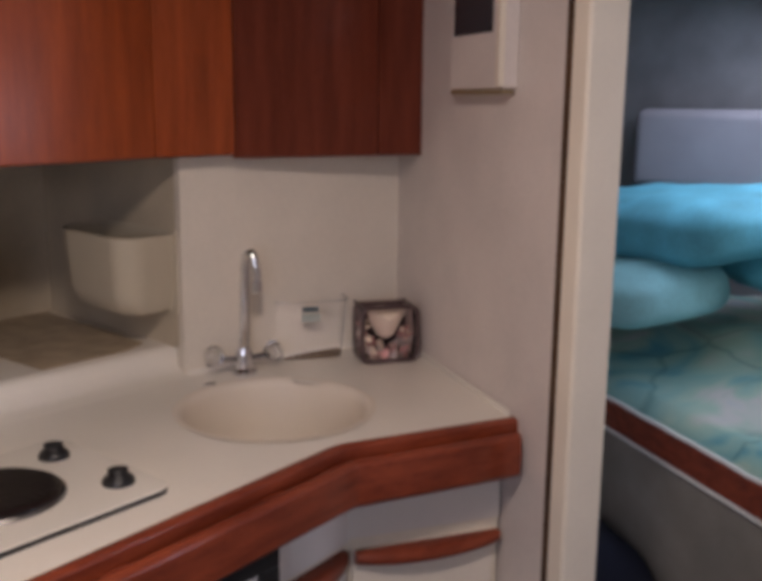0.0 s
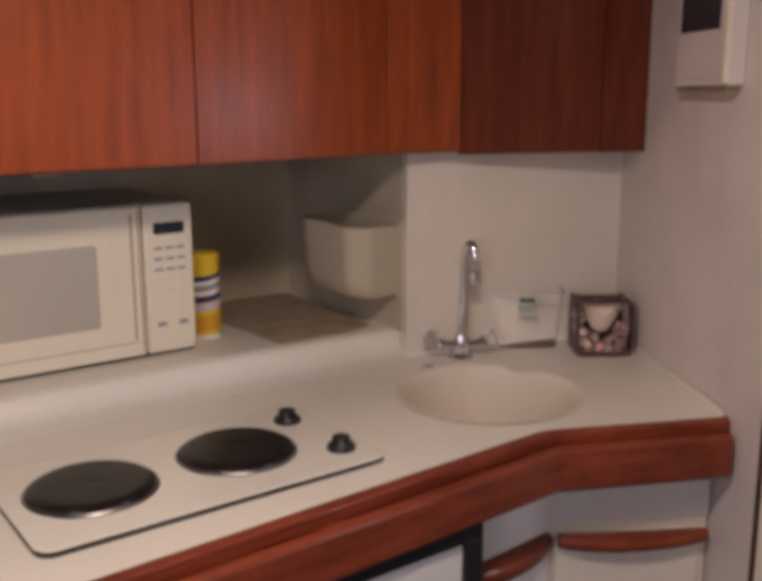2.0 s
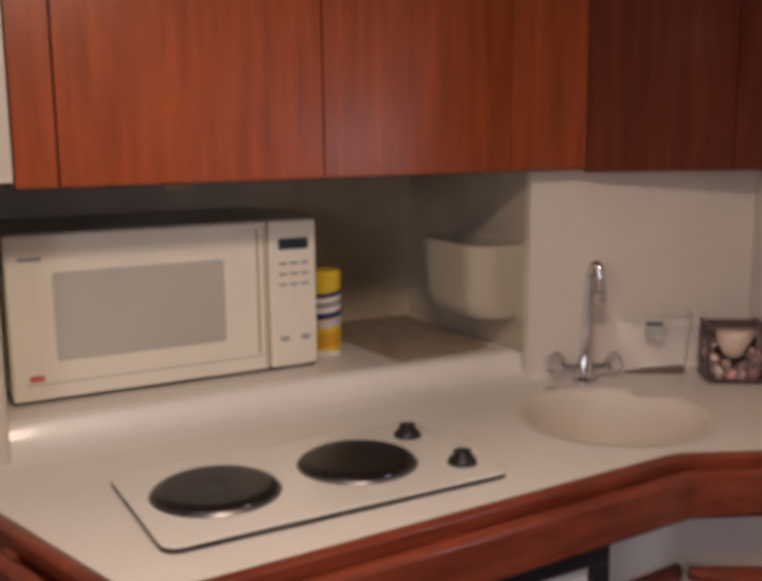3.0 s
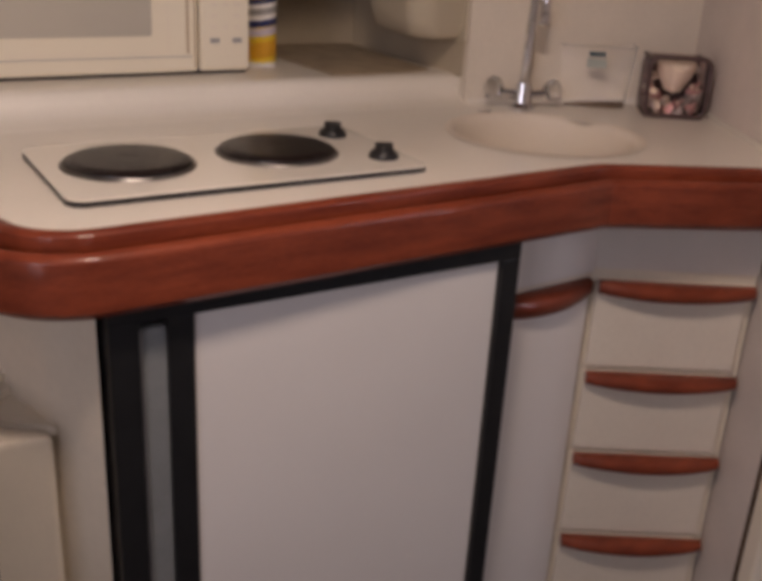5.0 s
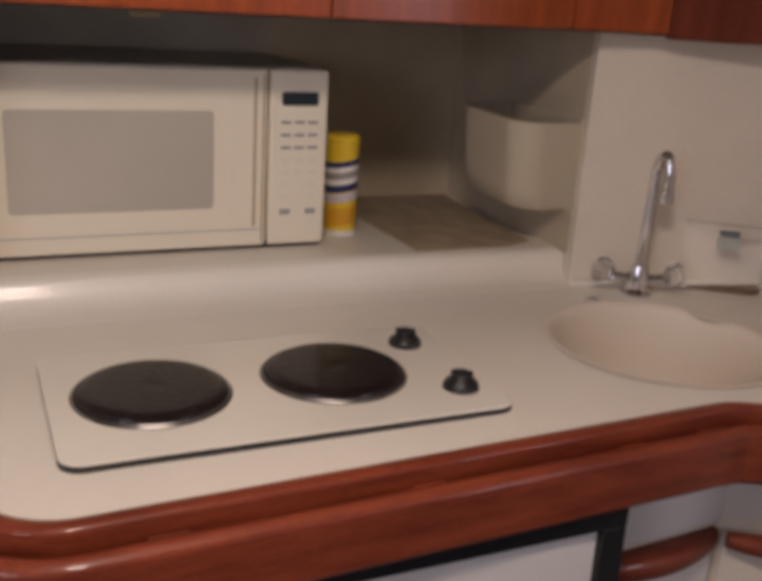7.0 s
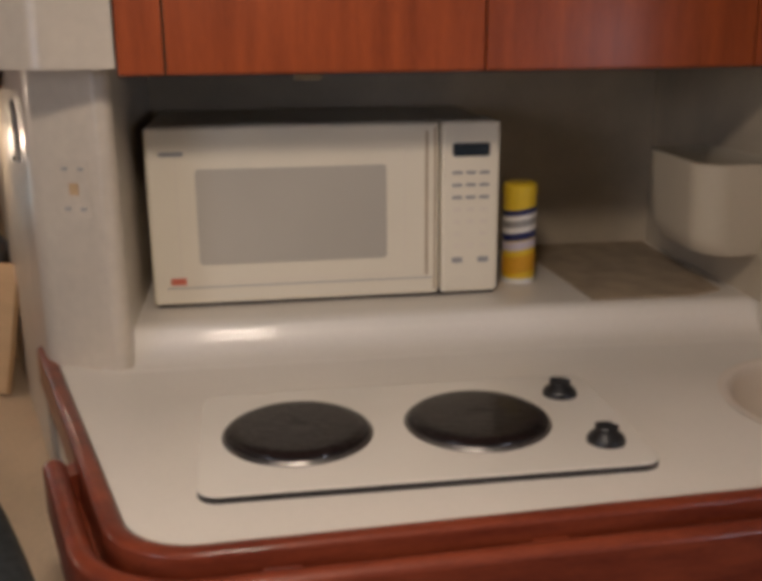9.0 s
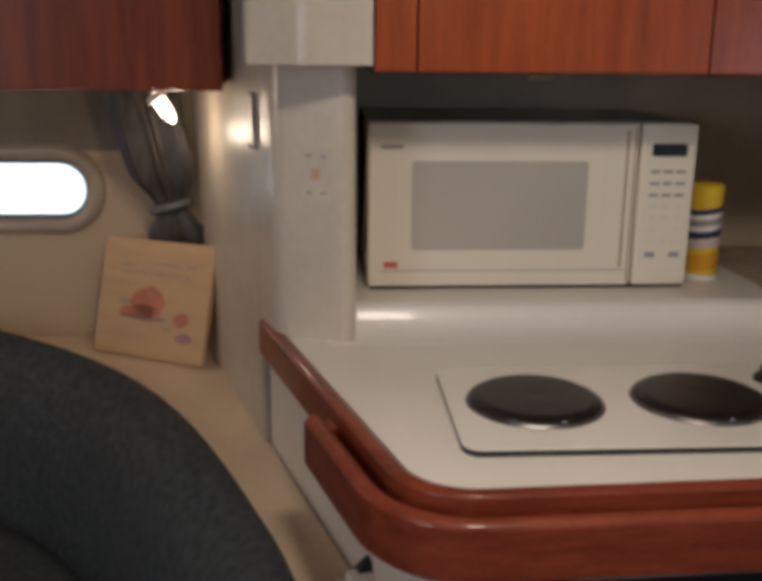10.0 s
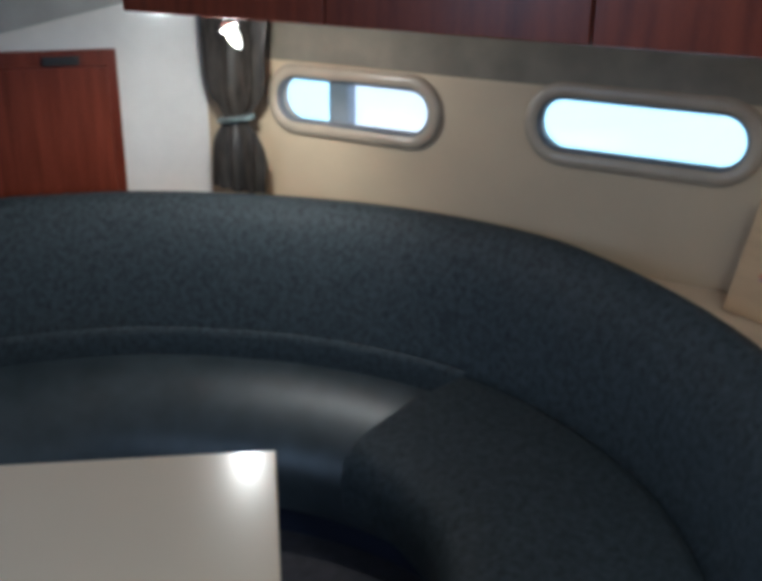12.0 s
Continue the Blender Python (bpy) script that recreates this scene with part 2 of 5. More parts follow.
def printed_cloth(name, stops, scale, lines):
    """A printed cloth: soft patches of several colours with fine dark stems."""
    m = material(name, stops[0], 0.85, bump=0.4, bscale=140)
    n, l = m.node_tree.nodes, m.node_tree.links
    tc, patch, stem, ramp, mix, mr = (n.new("ShaderNode" + k) for k in ("TexCoord", "TexNoise", "TexVoronoi", "ValToRGB", "MixRGB", "MapRange"))
    patch.inputs["Scale"].default_value, patch.inputs["Detail"].default_value, patch.inputs["Distortion"].default_value = scale, 3, 1.5
    stem.feature, stem.inputs["Scale"].default_value = "DISTANCE_TO_EDGE", lines
    warp = n.new("ShaderNodeMixRGB")
    warp.inputs[0].default_value = 0.12
    l.new(tc.outputs["Object"], patch.inputs["Vector"]), l.new(tc.outputs["Object"], warp.inputs[1])
    l.new(patch.outputs["Color"], warp.inputs[2]), l.new(warp.outputs[0], stem.inputs["Vector"])
    while len(ramp.color_ramp.elements) < len(stops):
        ramp.color_ramp.elements.new(0.5)
    for k, c in enumerate(stops):
        ramp.color_ramp.elements[k].position = 0.32 + 0.36 * k / (len(stops) - 1)
        ramp.color_ramp.elements[k].color = (*c, 1)
    l.new(patch.outputs[0], ramp.inputs[0])
    mr.inputs[1].default_value, mr.inputs[2].default_value, mr.inputs[3].default_value, mr.inputs[4].default_value = 0.0, 0.02, 0.40, 0.0
    l.new(stem.outputs["Distance"], mr.inputs[0]), l.new(mr.outputs[0], mix.inputs[0]), l.new(ramp.outputs[0], mix.inputs[1])
    mix.inputs[2].default_value = (0.03, 0.12, 0.13, 1)
    l.new(mix.outputs[0], n["Principled BSDF"].inputs["Base Color"])
    return m


QUILT = printed_cloth("blue_green_quilt", [(0.10, 0.32, 0.38), (0.24, 0.46, 0.42), (0.36, 0.52, 0.42), (0.52, 0.54, 0.50), (0.40, 0.50, 0.54)], 3.2, 2.2)
PILLOWPALE = material("pale_turquoise_pillow", (0.28, 0.60, 0.62), 0.8, vary=0.18, scale=9, bump=0.35, bscale=160)
PILLOWM = material("turquoise_pillow", (0.11, 0.46, 0.58), 0.8, vary=0.22, scale=8, bump=0.35, bscale=160)
PIPING = material("white_piping", (0.75, 0.75, 0.72), 0.6)
BEDBASE = material("grey_beige_base", (0.27, 0.245, 0.21), 0.7, vary=0.15, scale=8, bump=0.2, bscale=300)
CUSHGREY = material("lilac_grey_vinyl", (0.33, 0.325, 0.35), 0.6, vary=0.06, scale=8, bump=0.2, bscale=300)
NAVYFAB = material("navy_fabric", (0.012, 0.016, 0.035), 0.85, vary=0.2, bump=0.3)
CARPET = material("dark_carpet", (0.06, 0.055, 0.06), 0.95, vary=0.2, scale=30, bump=0.6, bscale=500)
LEVERM = material("glossy_cream_plastic", (0.86, 0.79, 0.66), 0.35, vary=0.06, scale=12, coat=0.2)
TRIM = material("cream_trim", (0.80, 0.72, 0.60), 0.4, vary=0.04, scale=8)
PORTRIM = material("grey_beige_rim", (0.43, 0.35, 0.255), 0.36, vary=0.08, scale=12, coat=0.2)
GASKET = material("grey_rubber_gasket", (0.16, 0.16, 0.17), 0.5, vary=0.1, scale=30)
PILING = material("grey_blue_piling", (0.42, 0.42, 0.48), 0.7, vary=0.15, scale=8)
BRASS = material("dull_brass", (0.30, 0.22, 0.12), 0.55, metal=0.15, vary=0.1, scale=20)
PARTITION = material("aged_cream_panel", (0.55, 0.48, 0.38), 0.4, vary=0.12, scale=5, bump=0.03, bscale=40, coat=0.32, coat_rough=0.36)
AFTPANEL = material("white_lacquered_panel", (0.74, 0.70, 0.66), 0.35, vary=0.05, scale=4, bump=0.03, bscale=30, coat=0.8, coat_rough=0.12)
SHADEFILL = material("dark_shade_fill", (0.05, 0.035, 0.02), 0.8)
SEAMWOOD = material("brown_joint_strip", (0.075, 0.036, 0.014), 0.7, vary=0.3, scale=20)
DAY = glow("daylight", (0.76, 0.93, 1.0), 1.8)
BOATGLOW = glow("boat_side_glow", (1.0, 0.93, 0.93), 1.15)
BULB = glow("lit_bulb", (1.0, 0.84, 0.60), 8.0)

# ---------------------------------------------------------------- mesh helpers
ORIGIN = {}


def thing(name, at, label, category, group="", kind=""):
    e = new(name)
    e.empty_display_size = 0.05
    e.location = at
    ORIGIN[e] = Vector(at)
    return tagged(e, label, category, group, kind)


def link(name, bm, mat, smooth=None):
    bmesh.ops.recalc_face_normals(bm, faces=bm.faces)
    me = bpy.data.meshes.new(name)
    bm.to_mesh(me)
    bm.free()
    me.materials.append(mat)
    if smooth:
        me.polygons.foreach_set("use_smooth", [True] * len(me.polygons))
        me.set_sharp_from_angle(angle=radians(smooth))
    ob = new(name, me)
    if smooth and len(me.polygons) > 6:
        wn_mod = ob.modifiers.new("weighted", "WEIGHTED_NORMAL")   # keeps broad faces flat beside their rounded edges
        wn_mod.keep_sharp = True
    return ob


def part(name, bm, mat, parent, label="", smooth=35):
    """One mesh, given in world metres, under a thing or under one of its parts."""
    at = ORIGIN[parent]
    bm.transform(Matrix.Translation(-at))
    ob = link(name, bm, mat, smooth)
    ob.parent = parent
    ORIGIN[ob] = at
    return tagged(ob, label)


def solid(name, bm, mat, label, category, kind="", group="", smooth=35):
    """A thing, or a piece of the setting, that is one mesh."""
    ob = link(name, bm, mat, smooth)
    ORIGIN[ob] = Vector((0, 0, 0))
    return tagged(ob, label, category, group, kind)


def box(x0, x1, y0, y1, z0, z1, bev=0.0, seg=2, m=None):
    bm = bmesh.new()
    bmesh.ops.create_cube(bm, size=1)
    bm.transform(pose((x0 + x1) / 2, (y0 + y1) / 2, (z0 + z1) / 2) @ Matrix.Diagonal((abs(x1 - x0), abs(y1 - y0), abs(z1 - z0), 1)))
    if bev:
        bmesh.ops.bevel(bm, geom=bm.edges[:], offset=bev, segments=seg, affect="EDGES", profile=0.5)
    if m:
        bm.transform(m)
    return bm


def prism(poly, z0, z1, bev=0.0, seg=2, m=None):
    bm = bmesh.new()
    lo = [bm.verts.new((x, y, z0)) for x, y in poly]
    hi = [bm.verts.new((x, y, z1)) for x, y in poly]
    n = len(poly)
    bm.faces.new(lo[::-1]), bm.faces.new(hi)
    for i in range(n):
        bm.faces.new((lo[i], lo[(i + 1) % n], hi[(i + 1) % n], hi[i]))
    if bev:
        bmesh.ops.recalc_face_normals(bm, faces=bm.faces)
        edges = [e for e in bm.edges if len(e.link_faces) == 2 and e.calc_face_angle(0) > 0.6]
        bmesh.ops.bevel(bm, geom=edges, offset=bev, segments=seg, affect="EDGES", profile=0.5)
    if m:
        bm.transform(m)
    return bm


def fillet(poly, radii, steps=8):
    """An open line with its inner corners rounded."""
    out = [Vector(poly[0])]
    for a, b, c, r in zip(poly, poly[1:], poly[2:], radii):
        a, b, c = Vector(a), Vector(b), Vector(c)
        u, v = (a - b).normalized(), (c - b).normalized()
        half = u.angle(v) / 2
        d = r / math.tan(half)
        centre = b + (u + v).normalized() * (r / math.sin(half))
        p, q = b + u * d - centre, b + v * d - centre
        for i in range(steps + 1):
            w = p.lerp(q, i / steps)
            out.append(centre + w.normalized() * r)
    return out + [Vector(poly[-1])]


def offset(path, d):
    """A plan line moved to its right by d."""
    out = []
    for i, p in enumerate(path):
        u = (path[i] - path[i - 1]).normalized() if i else None
        v = (path[i + 1] - path[i]).normalized() if i < len(path) - 1 else None
        u, v = u or v, v or u
        t = (u + v).normalized()
        out.append(p + Vector((t.y, -t.x)) * d / max(0.3, t.dot(v)))
    return out


def sweep(path, profile, taper=None, lift=None, base=0.46):
    """A closed profile of (offset to the right, height) along a plan line, with capped ends; taper narrows it."""
    bm = bmesh.new()
    rows = []
    side = [b - a for a, b in zip(path, offset(path, 1.0))]
    for i, p in enumerate(path):
        k = taper(i / (len(path) - 1)) if taper else 1.0
        h = lift(i / (len(path) - 1)) if lift else 1.0
        rows.append([bm.verts.new((p.x + side[i].x * o * k, p.y + side[i].y * o * k, base + (z - base) * h if z > base else z)) for o, z in profile])
    n = len(profile)
    for a, b in zip(rows, rows[1:]):
        for k in range(n):
            bm.faces.new((a[k], a[(k + 1) % n], b[(k + 1) % n], b[k]))
    bm.faces.new(rows[0]), bm.faces.new(rows[-1][::-1])
    return bm


def round_rect(w, h, r, steps=5, cx=0.0, cy=0.0):
    """A rounded rectangle as a list of (x, y), round (cx, cy)."""
    out = []
    for sx, sy, a0 in ((1, 1, 0), (-1, 1, 90), (-1, -1, 180), (1, -1, 270)):
        for i in range(steps + 1):
            a = radians(a0 + 90 * i / steps)
            out.append((cx + sx * (w / 2 - r) + r * math.cos(a), cy + sy * (h / 2 - r) + r * math.sin(a)))
    return out


def lathe(profile, at, seg=40, m=None):
    bm = bmesh.new()
    rings = []
    for r, z in profile:
        if r < 1e-5:
            rings.append([bm.verts.new((0, 0, z))])
        else:
            rings.append([bm.verts.new((r * math.cos(2 * math.pi * k / seg), r * math.sin(2 * math.pi * k / seg), z)) for k in range(seg)])
    for a, b in zip(rings, rings[1:]):
        for k in range(seg):
            j = (k + 1) % seg
            if len(a) == 1 and len(b) == 1:
                continue
            if len(a) == 1:
                bm.faces.new((a[0], b[j], b[k]))
            elif len(b) == 1:
                bm.faces.new((a[k], a[j], b[0]))
            else:
                bm.faces.new((a[k], a[j], b[j], b[k]))
    bm.transform(Matrix.Translation(at) @ (m or Matrix.Identity(4)))
    return bm


def tube(points, radius, seg=12):
    """A round bar along points; radius may be a list."""
    pts = [Vector(p) for p in points]
    bm = bmesh.new()
    rings, ref = [], Vector((0.13, 0.31, 0.94)).normalized()
    for i, p in enumerate(pts):
        t = (pts[min(i + 1, len(pts) - 1)] - pts[max(i - 1, 0)]).normalized()
        u = t.cross(ref)
        if u.length < 0.05:
            u = t.cross(Vector((1, 0, 0)))
        u.normalize()
        v = t.cross(u)
        r = radius[i] if isinstance(radius, (list, tuple)) else radius
        rings.append([bm.verts.new(p + (u * math.cos(2 * math.pi * k / seg) + v * math.sin(2 * math.pi * k / seg)) * r) for k in range(seg)])
    for a, b in zip(rings, rings[1:]):
        for k in range(seg):
            bm.faces.new((a[k], a[(k + 1) % seg], b[(k + 1) % seg], b[k]))
    bm.faces.new(rings[0][::-1]), bm.faces.new(rings[-1])
    return bm


def pillow(w, d, h, m, power=0.55, seed=1, crumple=0.012):
    """A stuffed cushion with pinched corners and soft creases."""
    bm = bmesh.new()
    bmesh.ops.create_uvsphere(bm, u_segments=40, v_segments=24, radius=1)
    for v in bm.verts:
        x, y, z = v.co
        f = lambda q: math.copysign(abs(q) ** power, q)
        px, py = f(x) * w / 2, f(y) * d / 2
        pz = f(z) * h / 2 * (1 - 0.35 * (abs(f(x)) ** 4 + abs(f(y)) ** 4) / 2)
        k = noise.noise(Vector((px * 9 + seed * 7, py * 9, pz * 9))) * crumple
        v.co = (px, py, pz + k)
    bm.transform(m)
    return bm


def sheet_with_hole(outer, centre, r, z0, z1, seg=48):
    """A slab with a round hole through it."""
    bm = bmesh.new()
    vs = [bm.verts.new((x, y, z1)) for x, y in outer]
    hs = [bm.verts.new((centre[0] + r * math.cos(2 * math.pi * k / seg), centre[1] + r * math.sin(2 * math.pi * k / seg), z1)) for k in range(seg)]
    edges = [bm.edges.new((a, b)) for a, b in zip(vs, vs[1:] + vs[:1])] + [bm.edges.new((a, b)) for a, b in zip(hs, hs[1:] + hs[:1])]
    bmesh.ops.triangle_fill(bm, edges=edges, use_beauty=True)
    got = bmesh.ops.extrude_face_region(bm, geom=bm.faces[:])
    for v in got["geom"]:
        if isinstance(v, bmesh.types.BMVert):
            v.co.z = z0
    return bm


def wall_with_holes(y0, y1, z0, z1, holes, x0, x1):
    """A wall that stands along y, between x0 and x1, with openings given as plan outlines of (y, z)."""
    bm = bmesh.new()
    loops = [[(y0, z0), (y1, z0), (y1, z1), (y0, z1)]] + holes
    edges = []
    for loop in loops:
        vs = [bm.verts.new((x1, y, z)) for y, z in loop]
        edges += [bm.edges.new((a, b)) for a, b in zip(vs, vs[1:] + vs[:1])]
    bmesh.ops.triangle_fill(bm, edges=edges, use_beauty=True)
    got = bmesh.ops.extrude_face_region(bm, geom=bm.faces[:])
    for v in got["geom"]:
        if isinstance(v, bmesh.types.BMVert):
            v.co.x = x0
    return bm


def strip(a, b, depth, z0, z1, bev=0.0, seg=2):
    """An upright slab from a to b in plan, depth metres thick to the left of that line."""
    a, b = Vector(a), Vector(b)
    u = (b - a).normalized()
    n = Vector((-u.y, u.x)) * depth
    return prism([tuple(a), tuple(b), tuple(b + n), tuple(a + n)], z0, z1, bev, seg)


# plan lines
BULK_A, BULK_B = Vector((-1.000, 1.443)), Vector((-0.345, 1.053))   # forward bulkhead, galley side
BD = (BULK_B - BULK_A).normalized()                                 # along the bulkhead
SD = Vector((-BD.y, BD.x))                                          # square to it, pointing forward
NICHE = Vector((-1.113, 0.980))                                     # where the sink wall meets the niche
CORNER = Vector((-0.655, 0.124))                                    # worktop corner by the settee
BEND = Vector((-0.684, 0.905))                                      # where the front turns towards the bulkhead
SIDE_END = Vector((-1.250, -0.057))
FRONT_END = Vector((-0.556, 1.176))

# ---------------------------------------------------------------- setting
solid("floor", box(-2.1, 1.6, -2.6, 3.3, -0.06, 0.0), CARPET, "dark carpeted cabin sole", "floor", "structure")


def ceiling_mesh():
    bm = bmesh.new()
    rows = []
    xs = [-2.1, -1.6, -1.25, -1.05, -0.8, -0.5, -0.1, 0.4, 1.0, 1.6]
    zs = [1.40, 1.60, 1.70, 1.722, 1.745, 1.79, 1.84, 1.88, 1.90, 1.88]
    for dz in (0.0, 0.17):
        rows.append([[bm.verts.new((x, y, z + dz)) for x, z in zip(xs, zs)] for y in (-2.6, 3.3)])
    for k, (a, b) in enumerate(rows):
        for i in range(len(xs) - 1):
            bm.faces.new((a[i], a[i + 1], b[i + 1], b[i]))
    for j in (0, 1):
        a, b = rows[0][j], rows[1][j]
        for i in range(len(xs) - 1):
            bm.faces.new((a[i], a[i + 1], b[i + 1], b[i]))
    for i in (0, -1):
        bm.faces.new((rows[0][0][i], rows[0][1][i], rows[1][1][i], rows[1][0][i]))
    return bm


solid("ceiling", ceiling_mesh(), HEADLINER, "grey fabric headliner under the deck", "ceiling", "structure", smooth=60)


def bulkhead():
    e = thing("wall_forward", (*BULK_A, 0), "white vinyl-covered forward bulkhead beside the sink", "wall", kind="structure")
    end = BULK_A + BD * 0.634
    part("wall_panel", strip(BULK_A - BD * 0.35, end - BD * 0.002, 0.045, 0.0, 1.79), BULKVINYL, e)
    part("seam", strip(end - BD * 0.002 - SD * 0.002, end + BD * 0.0128 - SD * 0.002, 0.03, 0.0, 1.79), SEAMWOOD, e, "dark brown narrow joint")
    post = fillet([tuple(end + BD * 0.013 + SD * 0.003), tuple(end + BD * 0.024 - SD * 0.008), tuple(end + BD * 0.058 - SD * 0.004), tuple(end + BD * 0.058 + SD * 0.055)], [0.005, 0.007])
    post = [tuple(p) for p in post] + [tuple(end + BD * 0.013 + SD * 0.055)]
    part("door_post", prism(post, 0.0, 1.82, 0.003), TRIM, e, "cream painted door post")


bulkhead()

solid("wall_sink_back", strip(NICHE, BULK_A + BD * 0.002, 0.03, 0.86, 1.31), SINKWALL, "white wall panel behind the sink", "wall", "structure")
solid("wall_niche_back", box(-1.60, -1.555, -0.1, 1.05, 0.86, 1.72), LINING, "taupe lined back of the appliance niche", "wall", "structure")
solid("wall_niche_side", prism([(-1.145, 0.985), (-1.118, 0.985), (-1.128, 1.03), (-1.56, 1.03), (-1.56, 0.988)], 0.945, 1.66, 0.004), LINING, "taupe lined side of the appliance niche", "wall", "structure")


def pillar():
    """The rounded white moulding between the niche and the saloon."""
    line = fillet([(-1.252, -0.072), (-1.170, -0.044), (-1.112, 0.072), (-1.55, 0.080)], [0.05, 0.016], 10)
    poly = [tuple(p) for p in line] + [(-1.55, -0.155)]
    return prism(poly, 0.90, 1.70, 0.0)


solid("wall_pillar", pillar(), PILLARM, "glossy white rounded moulding beside the microwave", "wall", "structure", smooth=50)
solid("wall_partition", strip((-1.255, -0.073), (-1.83, -0.252), -0.03, 0.66, 1.70), PARTITION, "cream partition between galley and settee", "wall", "structure")

# hull side with two oblong ports
PORTS = [(-0.692, 1.024, 0.452, 0.116), (-1.421, 1.009, 0.441, 0.110)]
holes = [round_rect(w + 0.008, h + 0.008, (h + 0.008) / 2 - 0.001, 10, y, z) for y, z, w, h in PORTS]
solid("wall_hull", wall_with_holes(-2.6, -0.2, 0.0, 1.16, holes, -1.85, -1.805), HULL, "cream hull liner with two oblong ports", "wall", "structure", smooth=20)
# the locker's shadow on the hull is put into this strip's dark colour
solid("wall_hull_upper", box(-1.85, -1.798, -2.6, -0.2, 1.105, 1.65, 0.004), PORTSHADE, "lining above the ports, darkened grey-brown as the locker's shadow", "wall", "structure")
solid("backdrop", box(-2.35, -2.33, -3.4, 0.4, 0.4, 1.9), DAY, "bright overcast daylight outside the ports", "backdrop", "structure")
# daylight on the boat's side is emission in its material
solid("backdrop_moored_hull", box(-2.32, -2.26, -1.70, -1.30, 0.4, 1.9, 0.02), BOATGLOW, "pale side of a moored boat outside the port, its daylight given as glow", "boat", "structure")
solid("backdrop_piling", box(-2.20, -2.14, -1.715, -1.640, 0.2, 1.9, 0.02), PILING, "grey piling outside the port", "piling", "structure")
solid("wall_hull_galley", box(-1.9, -1.85, -0.25, 3.3, 0.0, 1.7), VINYL, "plain hull side behind the galley", "wall", "structure")
solid("wall_aft", box(-2.1, 1.6, -2.55, -2.5, 0.0, 1.95), VINYL, "white aft bulkhead", "wall", "structure")
solid("wall_starboard", box(1.5, 1.55, -2.5, 3.3, 0.0, 1.95), VINYL, "plain starboard side", "wall", "structure")
solid("wall_bow", box(-1.9, 1.55, 3.0, 3.05, 0.0, 1.9), HULLTOP, "grey lined bow end of the fore cabin", "wall", "structure")


def port(y, z, w, h, n):
    e = thing(f"window_{n}", (-1.80, y, z), "oblong metal-framed port, bright with daylight", "window", "ports in the hull", "structure")
    bm = bmesh.new()
    prof = [(0.000, 0.002), (0.007, 0.012), (0.022, 0.015), (0.034, 0.009), (0.037, 0.0), (0.000, -0.04)]
    loops = []
    for off, dx in prof:
        loops.append([bm.verts.new((-1.803 + dx, q[0], q[1])) for q in round_rect(w + 2 * off, h + 2 * off, h / 2 + off - 0.001, 14, y, z)])
    for a, b in zip(loops, loops[1:] + loops[:1]):
        for k in range(len(a)):
            j = (k + 1) % len(a)
            bm.faces.new((a[k], a[j], b[j], b[k]))
    part("window_frame", bm, PORTRIM, e, "grey-beige rim", 50)
    ring = bmesh.new()
    loops = []
    for off, dx in ((-0.004, -0.010), (-0.004, 0.001), (0.0045, 0.0085), (0.0045, -0.010)):
        loops.append([ring.verts.new((-1.803 + dx, q[0], q[1])) for q in round_rect(w + 2 * off, h + 2 * off, h / 2 + off - 0.001, 14, y, z)])
    for a, b in zip(loops, loops[1:] + loops[:1]):
        for k in range(len(a)):
            j = (k + 1) % len(a)
            ring.faces.new((a[k], a[j], b[j], b[k]))
    part("gasket", ring, GASKET, e, "grey rubber gasket", 50)
    pane = bmesh.new()
    a = [pane.verts.new((-1.838, q[0], q[1])) for q in round_rect(w - 0.001, h - 0.001, h / 2 - 0.002, 14, y, z)]
    b = [pane.verts.new((-1.832, v.co.y, v.co.z)) for v in a]
    pane.faces.new(a), pane.faces.new(b[::-1])
    for k in range(len(a)):
        j = (k + 1) % len(a)
        pane.faces.new((a[k], a[j], b[j], b[k]))
    g = part("pane", pane, GLASS, e, "clear glass pane")
    g.visible_shadow = False


for n, p in enumerate(PORTS, 1):
    port(*p, n)

# ---------------------------------------------------------------- galley: worktop and rail
inner = fillet([tuple(SIDE_END), tuple(CORNER), tuple(BEND), tuple(FRONT_END)], [0.075, 0.07], 10)
SINK_C, SINK_R = (-0.868, 0.965), 0.162


